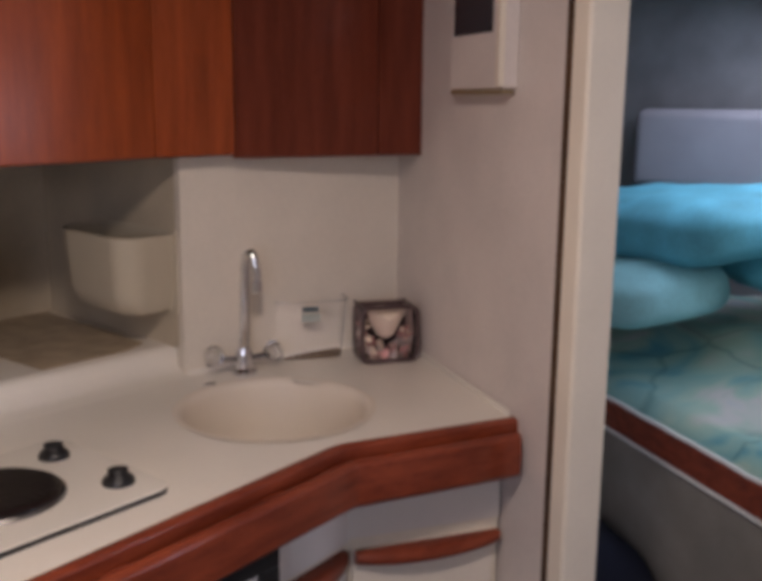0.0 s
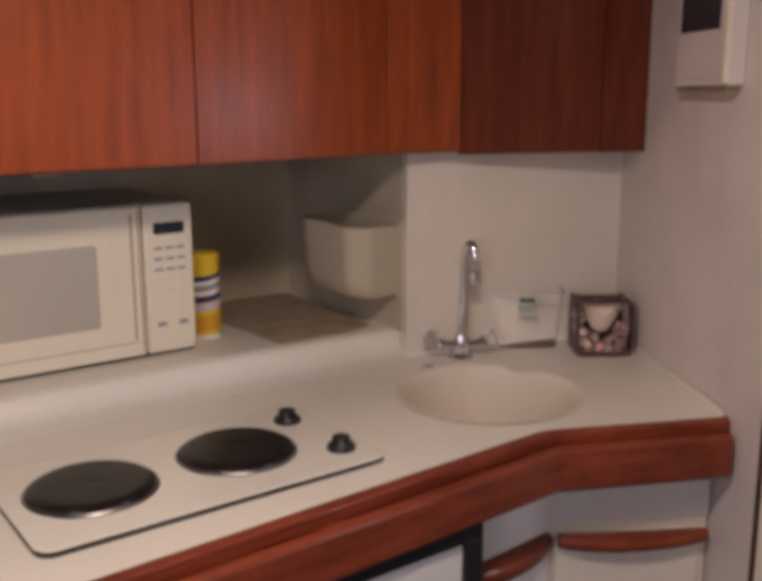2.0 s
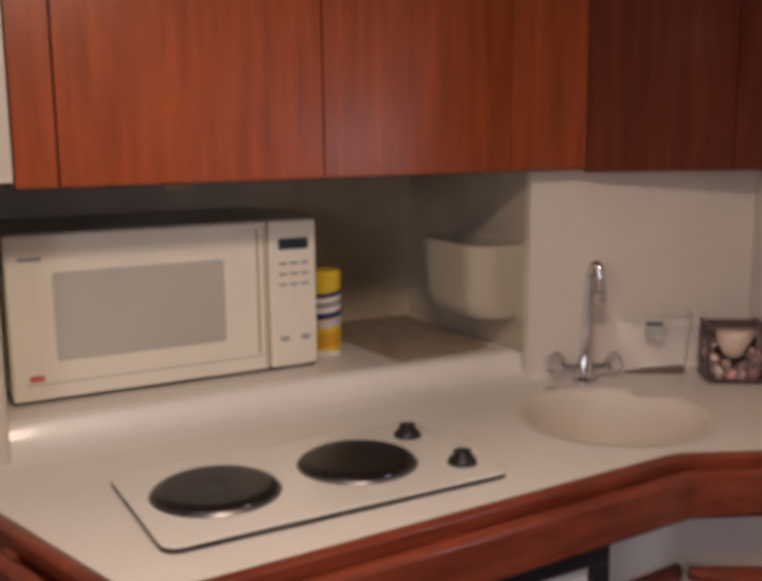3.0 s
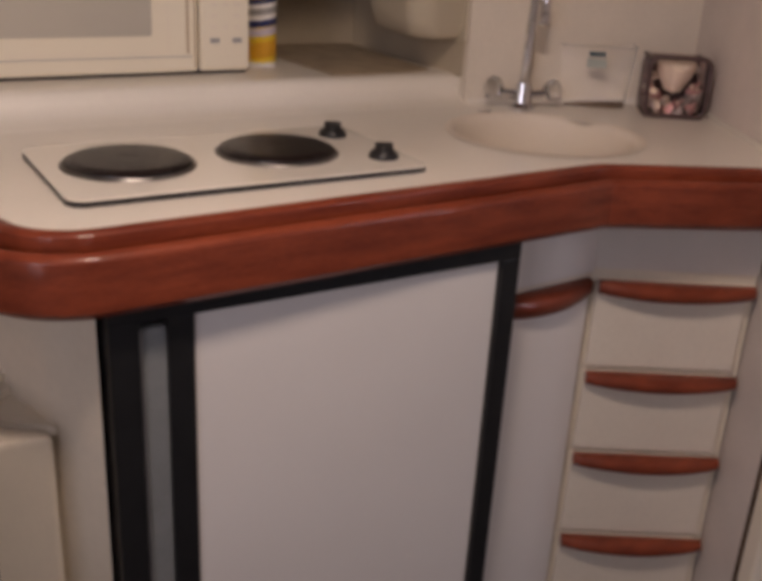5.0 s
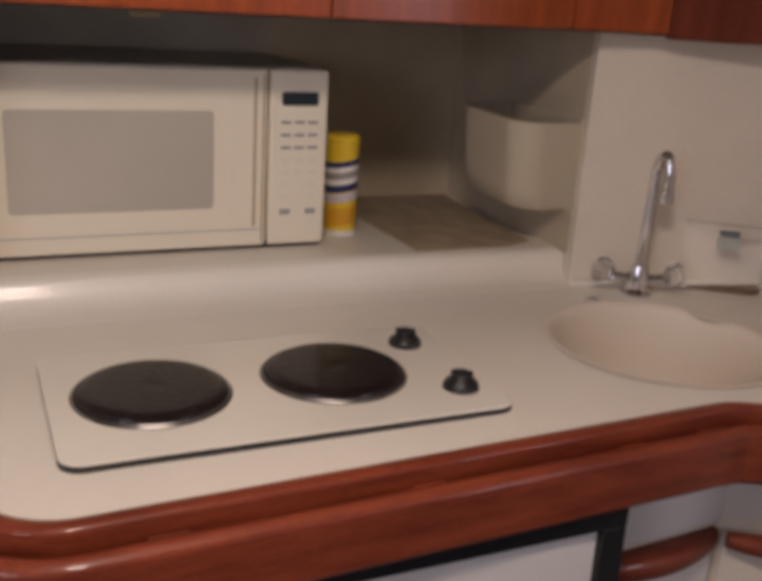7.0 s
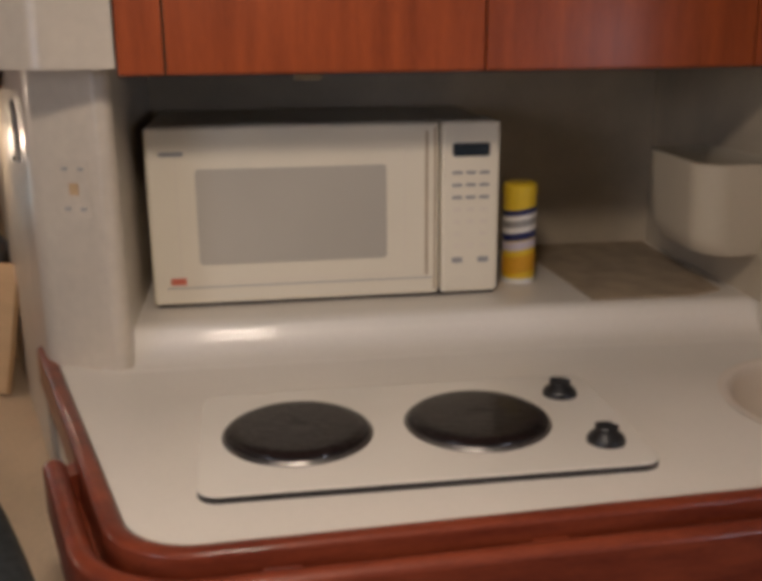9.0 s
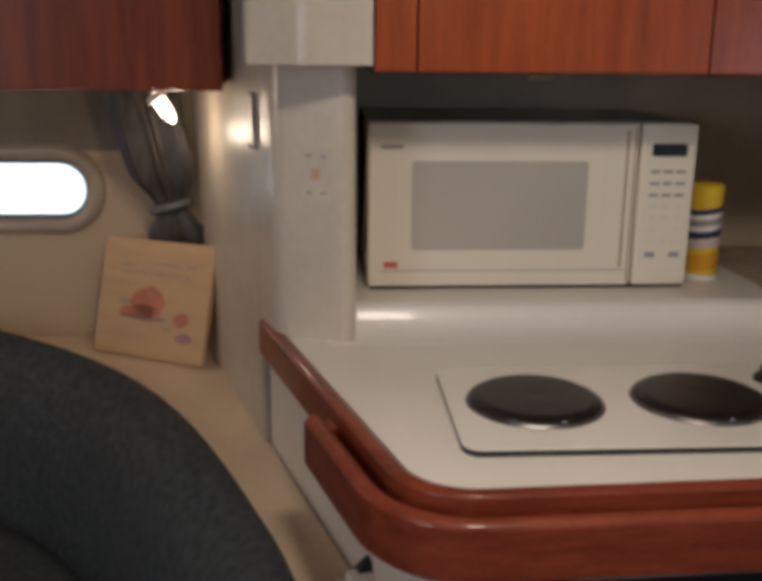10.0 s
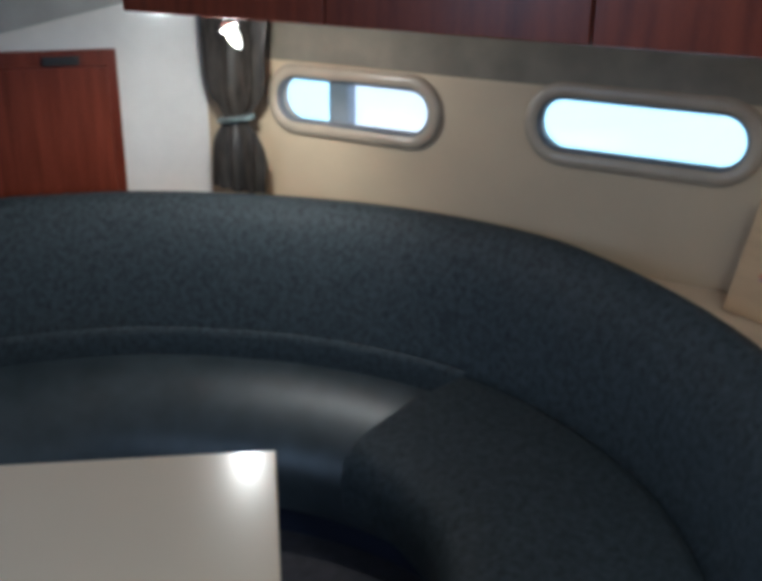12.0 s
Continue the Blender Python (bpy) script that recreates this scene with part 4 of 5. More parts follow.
def wall_cabinet():
    e = thing("wall_cabinet", (-1.05, 0.7, 1.29), "red cherry veneered overhead cabinets with a concave corner", "cabinet")
    z0, z1 = 1.286, 1.692
    line = offset(FRONT, -0.016)
    poly = [tuple(p) for p in line] + [tuple(BULK_A - BD * 0.02 - SD * 0.004), (-1.10, 1.40), (-1.14, 1.03), (-1.55, 1.0), (-1.55, 0.092)]
    # near-black body: shade underneath and behind the door gaps is in its colour
    part("body", prism(poly, z0 + 0.004, z1 - 0.03), SHADEFILL, e, "cabinet body, near-black for the shade underneath")

    def door(i, j, gap=0.0018, name="door", mat=CHERRY):
        seg = [FRONT[k].copy() for k in range(i, j + 1)]
        seg[0] += (seg[1] - seg[0]).normalized() * gap
        seg[-1] += (seg[-2] - seg[-1]).normalized() * gap
        lift = 0.006 if seg[0].y < 1.0 else 0.0
        bm = sweep(seg, [(-0.016, z0 + lift), (-0.002, z0 + lift), (0.0, z0 + lift + 0.002), (0.0, z1 - 0.002), (-0.002, z1), (-0.016, z1)])
        for v in bm.verts:
            if v.co.z > 1.5:
                v.co.z += top_rise(v.co.y)
        return part(name, bm, mat, e)
    door(0, 1, name="stile")
    door(1, 2)
    door(2, 5)
    door(5, 6, 0.0010, name="filler_strip")
    # corner door and end stile take a darker cherry than the other doors
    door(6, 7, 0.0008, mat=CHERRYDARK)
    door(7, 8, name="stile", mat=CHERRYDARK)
    # the shade of the gap above the doors is a solid black strip
    part("shadow_gap", sweep(offset(FRONT[:], -0.008), [(-0.016, z1 - 0.045), (-0.006, z1 - 0.045), (-0.006, z1 + 0.06), (-0.016, z1 + 0.06)]), BLACK, e, "black strip as the shade of the gap under the headliner")
    part("light_strip", box(-1.085, -1.074, 0.30, 0.335, 1.283, 1.290, 0.002), BRASS, e, "small brass catch")


wall_cabinet()


def soffit():
    line = fillet([(-1.30, -0.092), (-1.100, -0.078), (-1.050, 0.000), (-1.050, 0.0905)], [0.03, 0.04], 8)
    return prism([tuple(p) for p in line] + [(-1.55, 0.0905), (-1.55, -0.155)], 1.300, 1.72, 0.0)


solid("wall_soffit", soffit(), PILLARM, "glossy white soffit moulding beside the overhead cabinets", "wall", "structure", smooth=50)


def saloon_cabinet():
    e = thing("saloon_locker", (-1.5, -0.9, 1.25), "dark red cherry overhead locker above the ports", "cabinet")
    z0, z1 = 1.250, 1.66
    part("body", box(-1.80, -1.388, -1.745, -0.135, z0 + 0.01, z1), LOCKERWOOD, e)
    ys = [-1.75, -1.215, -0.68, -0.1335]
    for a, b in zip(ys, ys[1:]):
        part("door", box(-1.389, -1.372, a + 0.002, b - 0.002, z0, z1 + 0.02, 0.003), LOCKERWOOD, e)


saloon_cabinet()

# ---------------------------------------------------------------- lower galley units


def refrigerator():
    e = thing("refrigerator", (-0.9, 0.46, 0.0), "white built-in fridge with a black frame under the worktop", "fridge")
    x = -0.632
    part("body", box(-1.15, x - 0.02, 0.184, 0.742, 0.10, 0.82), BLACK, e)
    part("frame_top", box(x - 0.03, x, 0.182, 0.742, 0.795, 0.828, 0.003), BLACK, e, "black frame")
    part("frame_side", box(x - 0.03, x, 0.182, 0.216, 0.10, 0.796, 0.003), BLACK, e, "black frame")
    part("frame_side", box(x - 0.03, x, 0.711, 0.742, 0.10, 0.796, 0.003), BLACK, e, "black frame")
    part("frame_side", box(x - 0.03, x - 0.002, 0.248, 0.280, 0.10, 0.796, 0.003), BLACK, e, "black frame")
    part("frame_bottom", box(x - 0.03, x, 0.176, 0.744, 0.06, 0.10, 0.003), BLACK, e, "black frame")
    part("hinge_strip", box(x - 0.03, x - 0.006, 0.2195, 0.2480, 0.10, 0.784, 0.002), GREYSTRIP, e, "grey strip beside the door")
    part("hinge_edge", box(x - 0.02, x - 0.001, 0.2155, 0.2195, 0.10, 0.786, 0.001), STEEL, e, "bright metal edge")
    part("door_panel", box(x - 0.03, x - 0.008, 0.2805, 0.7105, 0.10, 0.7945, 0.002), FRIDGE, e, "white door panel")


refrigerator()

FACE = [Vector((-0.700, 0.7455)), Vector((-0.714, 0.962))]
FACE_END = Vector((-0.714, 0.962)) + SD * 0.262


def narrow_door():
    e = thing("narrow_cabinet", (*FACE[0], 0.0), "narrow white locker with a mahogany finger pull", "cabinet")
    part("carcass", prism([(-0.650, 0.7455), tuple(FACE[0]), tuple(FACE[1]), (-0.76, 0.97), (-0.76, 0.7455)], 0.08, 0.745), GELCOAT, e)
    part("top_rail", strip(FACE[0], FACE[1], -0.006, 0.716, 0.868, 0.002), FRIDGE, e)
    part("side_stile", strip((-0.645, 0.7455), (-0.645, 0.752), 0.06, 0.08, 0.84, 0.001), TRIM, e)
    u = (FACE[1] - FACE[0]).normalized()
    part("door", strip(FACE[0] + u * 0.012, FACE[1] - u * 0.012, -0.012, 0.09, 0.706, 0.003), FRIDGE, e)
    finger_pull(e, FACE[0] + u * 0.018, FACE[1] - u * 0.008, 0.690, 1.4)


def finger_pull(parent, a, b, z, thick=1.0):
    """A wooden pull with rounded ends that bows out along its length."""
    n = 18
    u = (b - a).normalized()
    out = Vector((u.y, -u.x))
    bm = bmesh.new()
    rows = []
    for i in range(n + 1):
        t = i / n
        p = a.lerp(b, t)
        s = math.sin(math.pi * (0.04 + 0.92 * t)) ** 0.55
        d = 0.006 + 0.024 * s
        top, low = 0.0115 * thick, (-0.004 - 0.0135 * s) * thick          # straight upper edge, sagging lower one
        mid = (top + low) / 2
        ring = [(0.0, low), (d * 0.55, low), (d * 0.92, low + (mid - low) * 0.45), (d, mid), (d * 0.92, mid + (top - mid) * 0.6), (d * 0.62, top), (0.0, top)]
        rows.append([bm.verts.new((p.x + out.x * o, p.y + out.y * o, z + q)) for o, q in ring])
    for r0, r1 in zip(rows, rows[1:]):
        for k in range(7):
            bm.faces.new((r0[k], r0[(k + 1) % 7], r1[(k + 1) % 7], r1[k]))
    bm.faces.new(rows[0]), bm.faces.new(rows[-1][::-1])
    return part("finger_pull", bm, RAILWOOD, parent, "mahogany finger pull", 60)


narrow_door()


def drawer_unit():
    e = thing("drawer_unit", (*FACE[1], 0.0), "white galley drawers with mahogany finger pulls", "drawer unit")
    part("carcass", prism([tuple(FACE[1]), tuple(FACE_END), tuple(FACE_END - BD * 0.05), tuple(FACE[1] - BD * 0.05)], 0.08, 0.745), GELCOAT, e)
    part("top_rail", strip(FACE[1], FACE_END, -0.006, 0.722, 0.868, 0.002), VINYL, e)
    for z, h in ((0.708, 0.152), (0.549, 0.148), (0.395, 0.160), (0.228, 0.140)):
        d = part("drawer", strip(FACE[1] + SD * 0.008, FACE_END - SD * 0.014, -0.012, z - h, z - 0.004, 0.003), SINKWALL, e)
        finger_pull(d, FACE[1] + SD * 0.010 - BD * -0.012, FACE_END - SD * 0.006 - BD * -0.012, z - 0.014)


drawer_unit()


def side_panel():
    """The white moulded side of the galley below the worktop, rounded into the front."""
    line = fillet([(-1.80, -0.235), (-1.25, -0.064), (-0.730, 0.130), (-0.657, 0.176)], [0.3, 0.05], 10)
    return prism([tuple(p) for p in line] + [(-0.75, 0.19), (-1.80, -0.16)], 0.0, 0.868)


solid("galley_side", side_panel(), GELCOAT, "white moulded side of the galley above the settee", "side panel", "structure", smooth=50)


SIDE_U = Vector((0.52, 0.194)).normalized()
p = Vector((-1.245, -0.0635))
solid("trim_seam", strip(p, p + SIDE_U * 0.004, -0.0015, 0.69, 0.85), GREYSTRIP, "thin joint in the white galley side", "trim", "structure")


def control_panel():
    e = thing("wall_panel_meter", (*(BULK_A + BD * 0.38), 1.5), "white framed wall panel with a dark display", "panel")
    c = BULK_A + BD * 0.400
    ang = math.degrees(math.atan2(BD.y, BD.x))
    m = pose(c.x, c.y, 1.516, 90, 0, ang)
    part("panel_frame", prism(round_rect(0.194, 0.222, 0.006, 3), 0.0, 0.027, 0.004, m=m), BULKVINYL, e)
    part("panel_face", prism(round_rect(0.166, 0.196, 0.004, 3), 0.026, 0.0285, 0.001, m=m), BULKVINYL, e, "beige face")
    # brown strip that draws the shadow the panel throws below itself
    part("lower_shadow", box(-0.092, 0.088, -0.1185, -0.1115, 0.002, 0.026, 0.002, m=m), BRASS, e, "dull brown strip as the panel's shadow")
    part("display", prism(round_rect(0.140, 0.106, 0.003, 3), 0.028, 0.0305, 0.001, m=m @ pose(-0.006, 0.026, 0)), DISPLAY, e, "dark blue-grey display")
    part("edge_strip", box(0.084, 0.098, -0.108, 0.108, 0.024, 0.034, 0.003, m=m), TRIM, e, "cream edge strip")


control_panel()

# ---------------------------------------------------------------- settee, table, ledge


def smooth_line(pts, steps=8):
    pts = [Vector(p) for p in pts]
    ext = [2 * pts[0] - pts[1]] + pts + [2 * pts[-1] - pts[-2]]
    out = []
    for a, b, c, d in zip(ext, ext[1:], ext[2:], ext[3:]):
        for i in range(steps):
            t = i / steps
            out.append(0.5 * (2 * b + (c - a) * t + (2 * a - 5 * b + 4 * c - d) * t * t + (3 * b - a - 3 * c + d) * t ** 3))
    return out + [pts[-1]]


CREASE = smooth_line([(-0.57, -0.137), (-0.97, -0.245), (-1.36, -0.480), (-1.59, -0.88), (-1.61, -1.32), (-1.44, -1.78), (-1.17, -2.075), (-0.80, -2.32)])


def back_height(t):
    """The backrest is lower towards its galley end."""
    return 0.76 + 0.24 * min(1.0, max(0.0, (t - 0.14) / 0.28)) ** 0.9


def settee():
    e = thing("settee", (-1.1, -1.1, 0.0), "dark blue-grey upholstered curved settee round the table", "settee")
    line = CREASE
    back = [(0.0, 0.30), (0.0, 0.44), (0.014, 0.47), (0.034, 0.60), (0.072, 0.70), (0.104, 0.748), (0.132, 0.770), (0.155, 0.775), (0.176, 0.765), (0.188, 0.735), (0.190, 0.30)]
    part("backrest", sweep(line, back, None, back_height), SETTEE, e, "", 60)
    seam = min(range(len(line)), key=lambda k: (line[k] - Vector((-1.60, -0.985))).length)
    roll = [(0.008, 0.350), (0.008, 0.446), (0.001, 0.453), (-0.005, 0.448), (-0.010, 0.432), (-0.012, 0.39), (-0.010, 0.350)]
    part("lower_back_band", sweep(line[seam:], roll), SETTEE, e, "padded band under the backrest", 60)
    n = len(line)
    cuts = [0, seam, n - 1]
    for c, (a, b) in enumerate(zip(cuts, cuts[1:])):
        seg = [p.copy() for p in line[a : b + 1]]
        seg[0] += (seg[1] - seg[0]) * 0.10
        seg[-1] += (seg[-2] - seg[-1]) * 0.10
        d = 0.0 if c == 0 else -0.062
        w = 1.0 if c == 0 else 0.88
        seat = [(-0.002, 0.30), (-0.002, 0.440 + d), (-0.03, 0.456 + d), (-0.20 * w, 0.464 + d), (-0.33 * w, 0.458 + d), (-0.40 * w, 0.442 + d), (-0.432 * w, 0.415 + d), (-0.442 * w, 0.37 + d), (-0.435 * w, 0.30)]
        if c:
            seat = [(-0.002, 0.26), (-0.002, 0.378), (-0.020, 0.380), (-0.05, 0.374), (-0.09, 0.360), (-0.13, 0.339), (-0.17, 0.311), (-0.21, 0.275), (-0.240, 0.243), (-0.258, 0.20), (-0.266, 0.13), (-0.26, 0.11)]
        bm = sweep(seg, seat)
        ends = [g for g in bm.edges if len(g.link_faces) == 2 and any(len(q.verts) > 6 for q in g.link_faces)]
        bmesh.ops.bevel(bm, geom=ends, offset=0.010, segments=2, affect="EDGES", profile=0.5)
        part("seat_cushion", bm, SEATVINYL if c else SETTEE, e, "glossier vinyl cushion" if c else "", 60)
    part("plinth", sweep(line, [(-0.20, 0.0), (-0.20, 0.255), (0.10, 0.255), (0.10, 0.0)]), NAVYFAB, e, "dark base")


settee()


def ledge():
    """The cream moulded ledge between the settee back and the hull."""
    line = [p + (q - p) * 0.172 for p, q in zip(CREASE, offset(CREASE, 1.0))][::-1]
    poly = [(p.x, p.y) for p in line if p.y < 0.2]
    poly = [(max(x, -1.806), y) for x, y in poly]
    poly = [(x, y) for x, y in poly if x < -0.745]
    poly += [(-0.745, 0.118), (-1.25, -0.066), (-1.802, -0.237), (-1.802, -1.87), (-1.25, -2.32)]
    bm = prism(poly, 0.665, 0.702)
    for v in bm.verts:
        v.co.z -= 0.062 * min(1.0, max(0.0, (v.co.x + 1.35) / 0.55))
    return bm


solid("ledge", ledge(), LEDGEM, "cream moulded ledge behind the settee", "ledge", "structure")


def table():
    a = math.degrees(math.atan2(0.22, 0.29))
    m = pose(-0.804, -0.938, 0.0, 0, 0, a)
    e = thing("saloon_table", (-0.6, -1.0, 0.0), "cream laminate saloon table with square corners", "table")
    part("tabletop", box(0.0, 0.95, -0.62, 0.0, 0.655, 0.680, 0.004, m=m), TABLEM, e)
    c = m @ Vector((0.45, -0.31, 0))
    part("pedestal", lathe([(0, 0.0), (0.14, 0.0), (0.14, 0.01), (0.035, 0.03), (0.030, 0.62), (0.09, 0.650), (0.09, 0.656), (0, 0.656)], (c.x, c.y, 0), 28), STEEL, e)


table()


def settee_end():
    e = thing("settee_end_cap", (-0.80, 0.06, 0.0), "white moulded settee end with a black-tipped lever", "end cap")
    line = fillet([(-0.94, 0.000), (-0.712, 0.034), (-0.698, 0.132)], [0.012], 6)
    part("column", prism([tuple(p) for p in line] + [(-0.72, 0.130), (-0.94, 0.040)], 0.0, 0.6425, 0.012), TRIM, e)
    part("cap", prism([(-0.060, -0.026), (0.020, -0.032), (0.060, -0.016), (0.104, 0.020), (0.058, 0.032), (-0.060, 0.028)], 0.0, 0.014, 0.004, m=pose(-0.800, 0.083, 0.640, 0, 4, 20)), LEVERM, e, "cream cap with a pointed lip")
    lever = part("lever", prism([(-0.044, -0.022), (0.026, -0.026), (0.044, -0.008), (0.036, 0.024), (-0.040, 0.024)], 0.0, 0.017, 0.004, m=pose(-0.828, 0.072, 0.652, 0, 8, 20)), LEVERM, e, "white lever")
    part("lever_top", prism([(-0.032, -0.018), (0.024, -0.022), (0.036, -0.010), (0.032, 0.020), (-0.026, 0.020)], 0.0, 0.017, 0.004, m=pose(-0.836, 0.077, 0.669, 0, 8, 20)), LEVERM, lever)
    part("pivot_slot", box(-0.034, 0.026, -0.0245, -0.0225, 0.0, 0.0025, m=pose(-0.834, 0.077, 0.6675, 0, 8, 20)), GREYSTRIP, lever, "grey joint line")
    tip = bmesh.new()
    pts = [(0, -0.024, 0.0), (0, 0.026, 0.0), (0, 0.012, 0.030), (0.020, -0.022, 0.0), (0.020, 0.024, 0.0), (0.012, 0.012, 0.026)]
    v = [tip.verts.new(p) for p in pts]
    for f in ((0, 1, 2), (3, 5, 4), (0, 3, 4, 1), (1, 4, 5, 2), (2, 5, 3, 0)):
        tip.faces.new([v[k] for k in f])
    tip.transform(pose(-0.868, 0.074, 0.680, 0, 0, 12))
    part("clip", tip, BLACK, e, "black triangular clip")


settee_end()


def plaque():
    a, b = Vector((-1.690, -0.452, 0.706)), Vector((-1.572, -0.214, 0.706))
    u = (b - a).normalized()
    up = Vector((-0.05, 0.035, 0.236)).normalized()
    n = u.cross(up).normalized()
    m = Matrix(((u.x, up.x, n.x, a.x), (u.y, up.y, n.y, a.y), (u.z, up.z, n.z, a.z), (0, 0, 0, 1)))
    e = thing("wooden_plaque", tuple(a), "pale wooden plaque with a faded red picture leaning in the corner", "plaque")
    part("board", box(0.0, 0.264, 0.0, 0.240, -0.016, 0.0, 0.003, m=m), WOODPLAQUE, e)
    blot = lambda x, y, w, h, mt, s: part("picture", prism([(x + w / 2 * (1 + 0.25 * noise.noise(Vector((math.cos(k / 9 * math.tau) * 2 + s, math.sin(k / 9 * math.tau) * 2, s)))) * math.cos(k / 9 * math.tau), y + h / 2 * (1 + 0.5 * noise.noise(Vector((s, k * 0.9, 1)))) * math.sin(k / 9 * math.tau)) for k in range(9)], -0.001, 0.0008, m=m), mt, e)
    blot(0.120, 0.118, 0.085, 0.055, PINKPRINT, 1)
    blot(0.105, 0.093, 0.105, 0.030, PINKPRINT, 2)
    blot(0.112, 0.082, 0.120, 0.012, VIOLET, 3)
    blot(0.205, 0.085, 0.036, 0.030, PINKPRINT, 5)
    blot(0.215, 0.050, 0.040, 0.022, VIOLET, 7)
    blot(0.175, 0.066, 0.030, 0.016, GREENP, 8)
    blot(0.065, 0.110, 0.030, 0.020, GREENP, 11)
    for y, x0, x1 in ((0.185, 0.035, 0.105), (0.192, 0.120, 0.225), (0.172, 0.045, 0.21)):
        part("lettering_bar", box(x0, x1, y - 0.004, y + 0.004, -0.001, 0.0008, m=m), GREENP, e)


plaque()


def curtain(x, y, lean, label, wide=0.085, drop=0.50):
    """A gathered curtain tied in towards its foot."""
    e = thing("curtain", (x, y, 0.70), label, "curtain", "tied-back curtains")
    bm = bmesh.new()
    rows, n = [], 56
    for i in range(26):
        t = i / 25
        z = 1.262 - drop * t
        tie = math.exp(-((t - 0.62) / 0.10) ** 2)
        w = wide * (1 - 0.55 * tie) * (1.0 - 0.15 * t)
        cx, cy = x + lean[0] * min(t, 0.7), y + lean[1] * min(t, 0.7)
        row = []
        for k in range(n):
            a = math.tau * k / n
            f = 1 + 0.22 * math.sin(9 * a + 1.3 * math.sin(3 * t)) + 0.10 * math.sin(17 * a + 2 * t)
            row.append(bm.verts.new((cx + 0.36 * w * f * math.cos(a), cy + w * f * math.sin(a), z)))
        rows.append(row)
    for a, b in zip(rows, rows[1:]):
        for k in range(n):
            bm.faces.new((a[k], a[(k + 1) % n], b[(k + 1) % n], b[k]))
    bm.faces.new(rows[0]), bm.faces.new(rows[-1][::-1])
    part("cloth", bm, CURTAIN, e, "", 70)
    tz = 1.262 - drop * 0.62
    ring = [(x + lean[0] * 0.62 + 0.022 * math.cos(a), y + lean[1] * 0.62 + 0.62 * wide * math.sin(a), tz + 0.01 * math.sin(a)) for a in [math.tau * k / 20 for k in range(21)]]
    part("tie_band", tube(ring, 0.009, 8), CURTAINTIE, e, "grey-green tie band", 60)


curtain(-1.745, -0.350, (0.03, 0.110), "gathered grey-brown curtain tied back in the corner behind the plaque", 0.060, 0.42)
curtain(-1.735, -1.735, (0.0, 0.0), "gathered grey-brown curtain tied back beside the small port")


def reading_lamp(x, y, z, label):
    """A small swivel lamp whose frosted lens hangs slanting from a round bracket."""
    e = thing("reading_lamp", (x, y, z), label, "lamp", "small reading lamps")
    part("bracket", lathe([(0, z + 0.045), (0.018, z + 0.045), (0.018, z + 0.036), (0.006, z + 0.032), (0.006, z + 0.016), (0, z + 0.016)], (x, y, 0), 20), CHROME, e)
    m = pose(x, y, z + 0.018, 34, 0, 0)
    part("reflector", lathe([(0.008, 0.006), (0.017, 0.002), (0.0195, -0.008), (0.018, -0.008), (0.007, 0.003)], (0, 0, 0), 24, m), WHITEP, e, "white collar")
    part("bulb", lathe([(0, 0.0), (0.009, -0.004), (0.0125, -0.016), (0.0115, -0.034), (0.0075, -0.050), (0, -0.058)], (0, 0, 0), 18, m), BULB, e, "lit frosted lens").visible_shadow = False


reading_lamp(-1.545, -0.272, 1.214, "small lit reading lamp under the locker beside the curtain")
reading_lamp(-1.420, -1.495, 1.214, "small lit reading lamp under the locker end")


AFT_A, AFT_B = Vector((-1.800, -1.885)), Vector((-1.000, -2.546))


def aft_panelling():
    solid("wall_aft_partition", strip(AFT_A, AFT_B, -0.03, 0.0, 1.62), AFTPANEL, "glossy white partition at the aft end of the settee", "wall", "structure")
    u = (AFT_B - AFT_A).normalized()
    n = Vector((-u.y, u.x))
    e = thing("aft_cabinet", (*(AFT_A + u * 0.5), 0.8), "dark red cherry cabinet door on the aft partition", "cabinet")
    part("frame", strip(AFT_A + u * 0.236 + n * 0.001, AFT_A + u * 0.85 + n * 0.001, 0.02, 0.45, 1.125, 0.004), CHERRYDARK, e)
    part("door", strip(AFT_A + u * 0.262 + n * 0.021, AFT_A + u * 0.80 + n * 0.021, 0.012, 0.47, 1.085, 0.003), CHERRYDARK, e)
    part("catch", strip(AFT_A + u * 0.33 + n * 0.030, AFT_A + u * 0.42 + n * 0.030, 0.006, 1.088, 1.112, 0.002), BLACK, e, "dark catch")
    # slanting grey fabric soffit over the cabinet
    bm = bmesh.new()
    rows = []
    for d in (0.001, 0.10):
        p, q = AFT_A + u * 0.10 + n * d, AFT_A + u * 0.95 + n * d
        rows.append([bm.verts.new(v) for v in ((p.x, p.y, 1.270), (q.x, q.y, 1.050 + 0.03), (q.x, q.y, 1.62), (p.x, p.y, 1.62))])
    a, b = rows
    bm.faces.new(a), bm.faces.new(b[::-1])
    for k in range(4):
        bm.faces.new((a[k], a[(k + 1) % 4], b[(k + 1) % 4], b[k]))
    solid("trim_aft_soffit", bm, HEADLINER, "grey fabric soffit over the aft cabinet", "soffit", "structure")


aft_panelling()

# ---------------------------------------------------------------- fore cabin


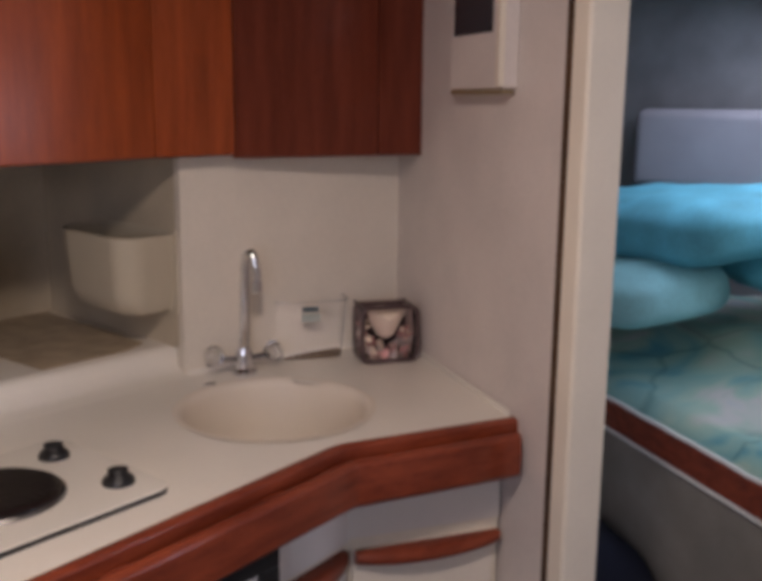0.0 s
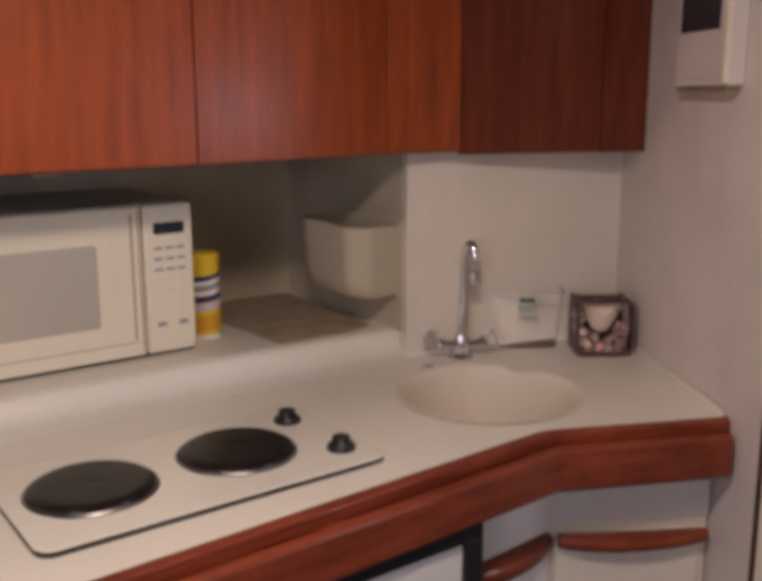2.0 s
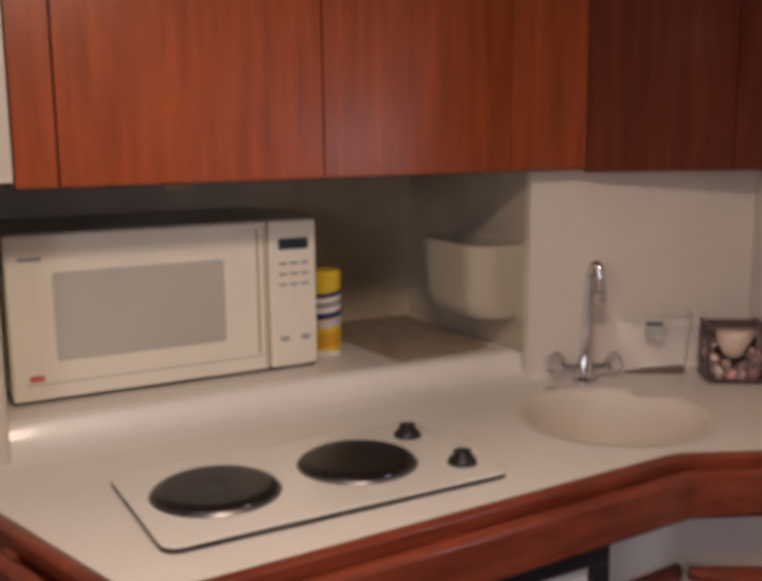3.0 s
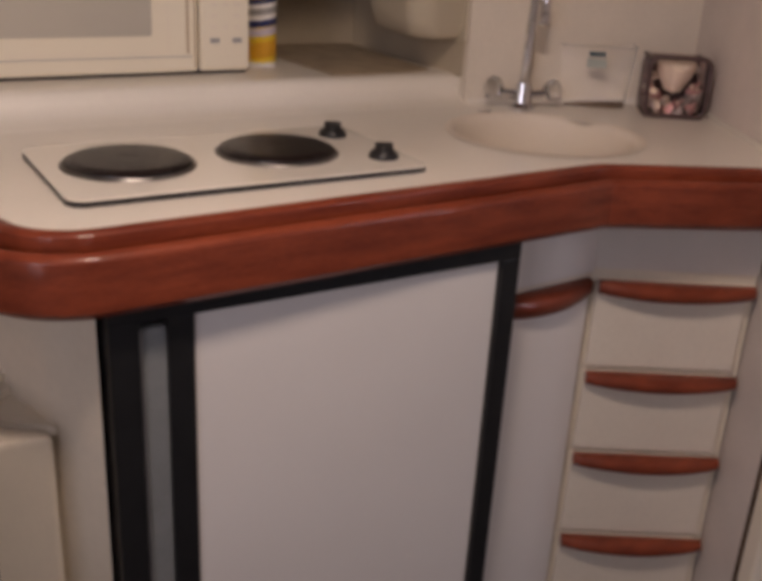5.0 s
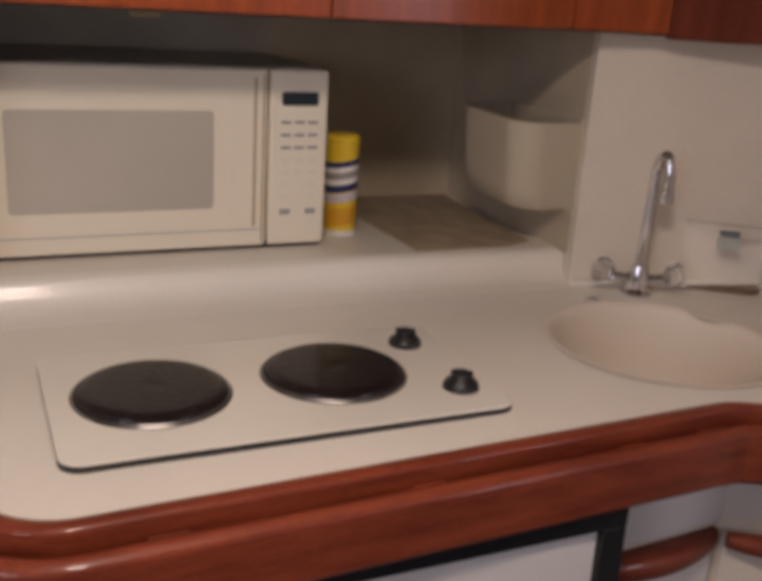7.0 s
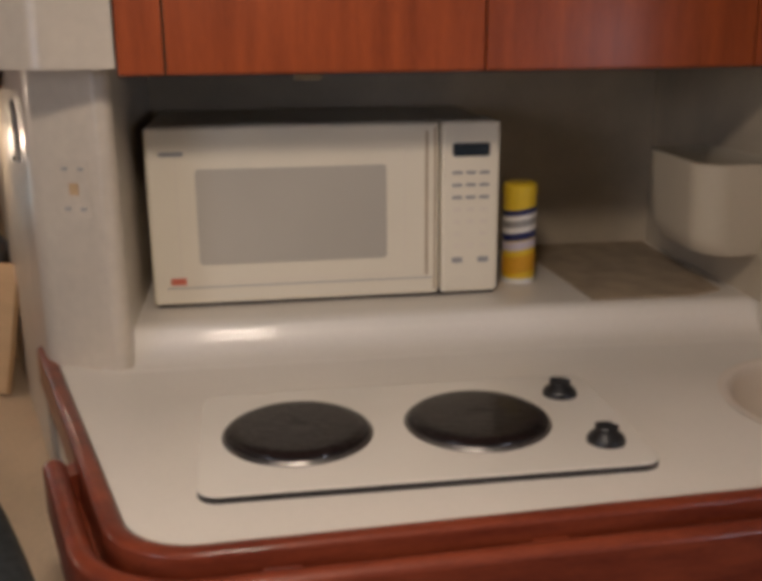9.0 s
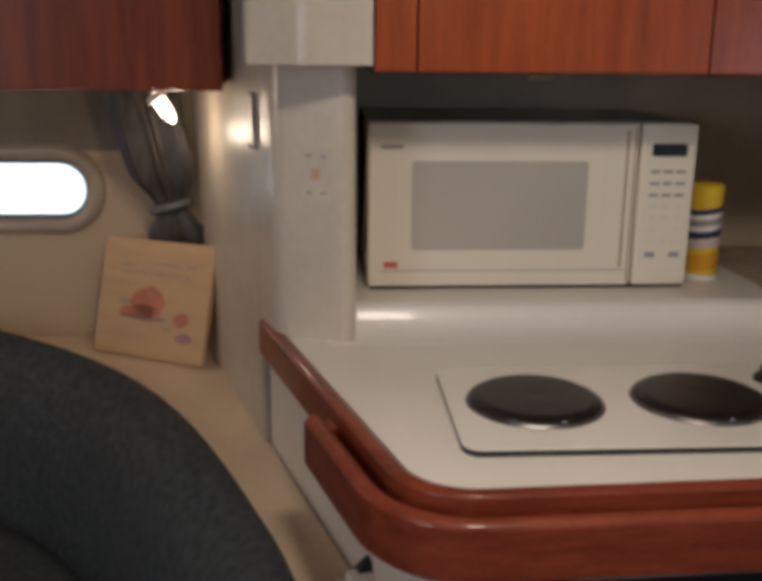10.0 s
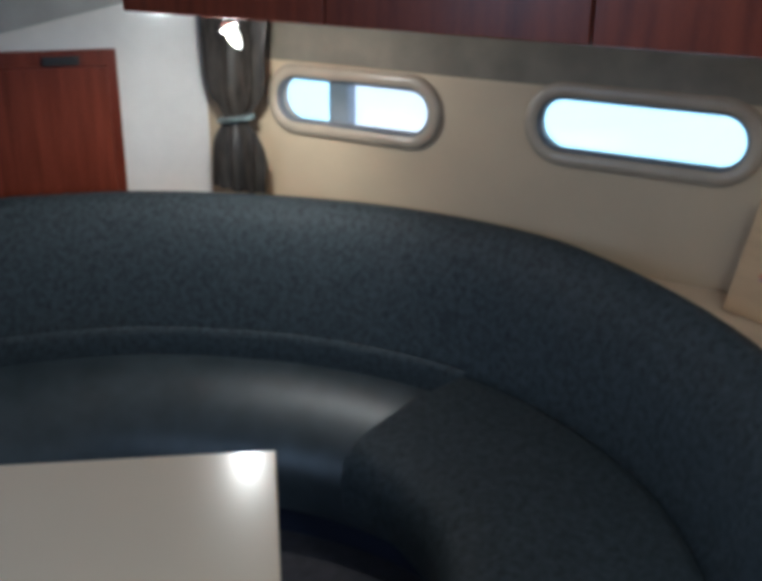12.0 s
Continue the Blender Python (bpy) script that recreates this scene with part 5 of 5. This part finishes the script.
def berth():
    e = thing("berth", (-0.6, 2.1, 0.0), "fore cabin berth with a crumpled blue-green quilt", "bed")
    a, b = Vector((-1.05, 2.105)), Vector((0.05, 1.404))
    u = (b - a).normalized()
    f = Vector((-u.y, u.x))
    part("base", prism([tuple(a), tuple(b), tuple(b + f * 1.2), tuple(a + f * 1.2)], 0.0, 0.652), BEDBASE, e, "grey-beige base panel")
    part("edge_trim", strip(a - f * 0.012, b - f * 0.012, 0.03, 0.650, 0.716, 0.006), RAILWOOD, e, "mahogany edge trim")
    part("trim_line", tube([(*(a - f * 0.012), 0.648), (*(b - f * 0.012), 0.648)], 0.005, 8), PIPING, e, "thin white line")
    part("mattress", prism([tuple(a + f * 0.02), tuple(b + f * 0.02), tuple(b + f * 1.2), tuple(a + f * 1.2)], 0.66, 0.755, 0.02), QUILT, e)
    bm = bmesh.new()
    rows = []
    for i in range(41):
        row = []
        for j in range(41):
            p = a + u * (1.3 * i / 40) + f * (-0.004 + 1.1 * j / 40)
            z = 0.755 + 0.09 * min(1.0, j / 14) ** 1.4 + 0.024 * noise.noise(Vector((p.x * 5, p.y * 5, 0.3))) + 0.008 * noise.noise(Vector((p.x * 17, p.y * 17, 2.3)))
            if j == 0:
                z = 0.724 + 0.006 * noise.noise(Vector((i * 0.4, 0, 0)))
            row.append(bm.verts.new((p.x, p.y, z)))
        rows.append(row)
    for r0, r1 in zip(rows, rows[1:]):
        for j in range(40):
            bm.faces.new((r0[j], r0[j + 1], r1[j + 1], r1[j]))
    got = bmesh.ops.extrude_face_region(bm, geom=bm.faces[:])
    for v in got["geom"]:
        if isinstance(v, bmesh.types.BMVert):
            v.co.z -= 0.012
    part("quilt", bm, QUILT, e, "crumpled blue-green quilt", 60)
    part("piping", tube([(*(a + u * 1.3 * k / 24 - f * 0.008), 0.720 + 0.006 * noise.noise(Vector((k * 0.66, 0, 0)))) for k in range(25)], 0.005, 8), PIPING, e, "white piping")


berth()
for at, size, turn, seed in (((-0.87, 2.16, 0.932), (0.66, 0.36, 0.165), -30, 1), ((-0.76, 2.28, 1.090), (0.80, 0.42, 0.165), -27, 2), ((-0.34, 2.30, 1.055), (0.66, 0.40, 0.19), -34, 3)):
    solid("pillow", pillow(*size, pose(*at, 8, -4, turn), 0.55, seed), PILLOWPALE if seed == 1 else PILLOWM, "turquoise pillow heaped on the berth", "pillow", group="pillows on the berth", smooth=60)
solid("fore_cabin_cushion", box(-1.03, 0.5, 2.60, 2.70, 1.14, 1.37, 0.03, 3, m=pose(0, 0, 0)), CUSHGREY, "lilac-grey padded panel along the fore cabin wall", "panel")
solid("fore_cabin_lining", box(-1.7, 0.4, 2.71, 2.76, 0.6, 1.9), FORELINING, "grey fabric lining of the fore cabin", "wall", "structure")
solid("duffel_bag", pillow(0.46, 0.18, 0.46, pose(-0.70, 1.785, 0.225, 0, 0, -32), 0.6, 5), NAVYFAB, "dark navy soft bag on the cabin sole", "bag", smooth=60)
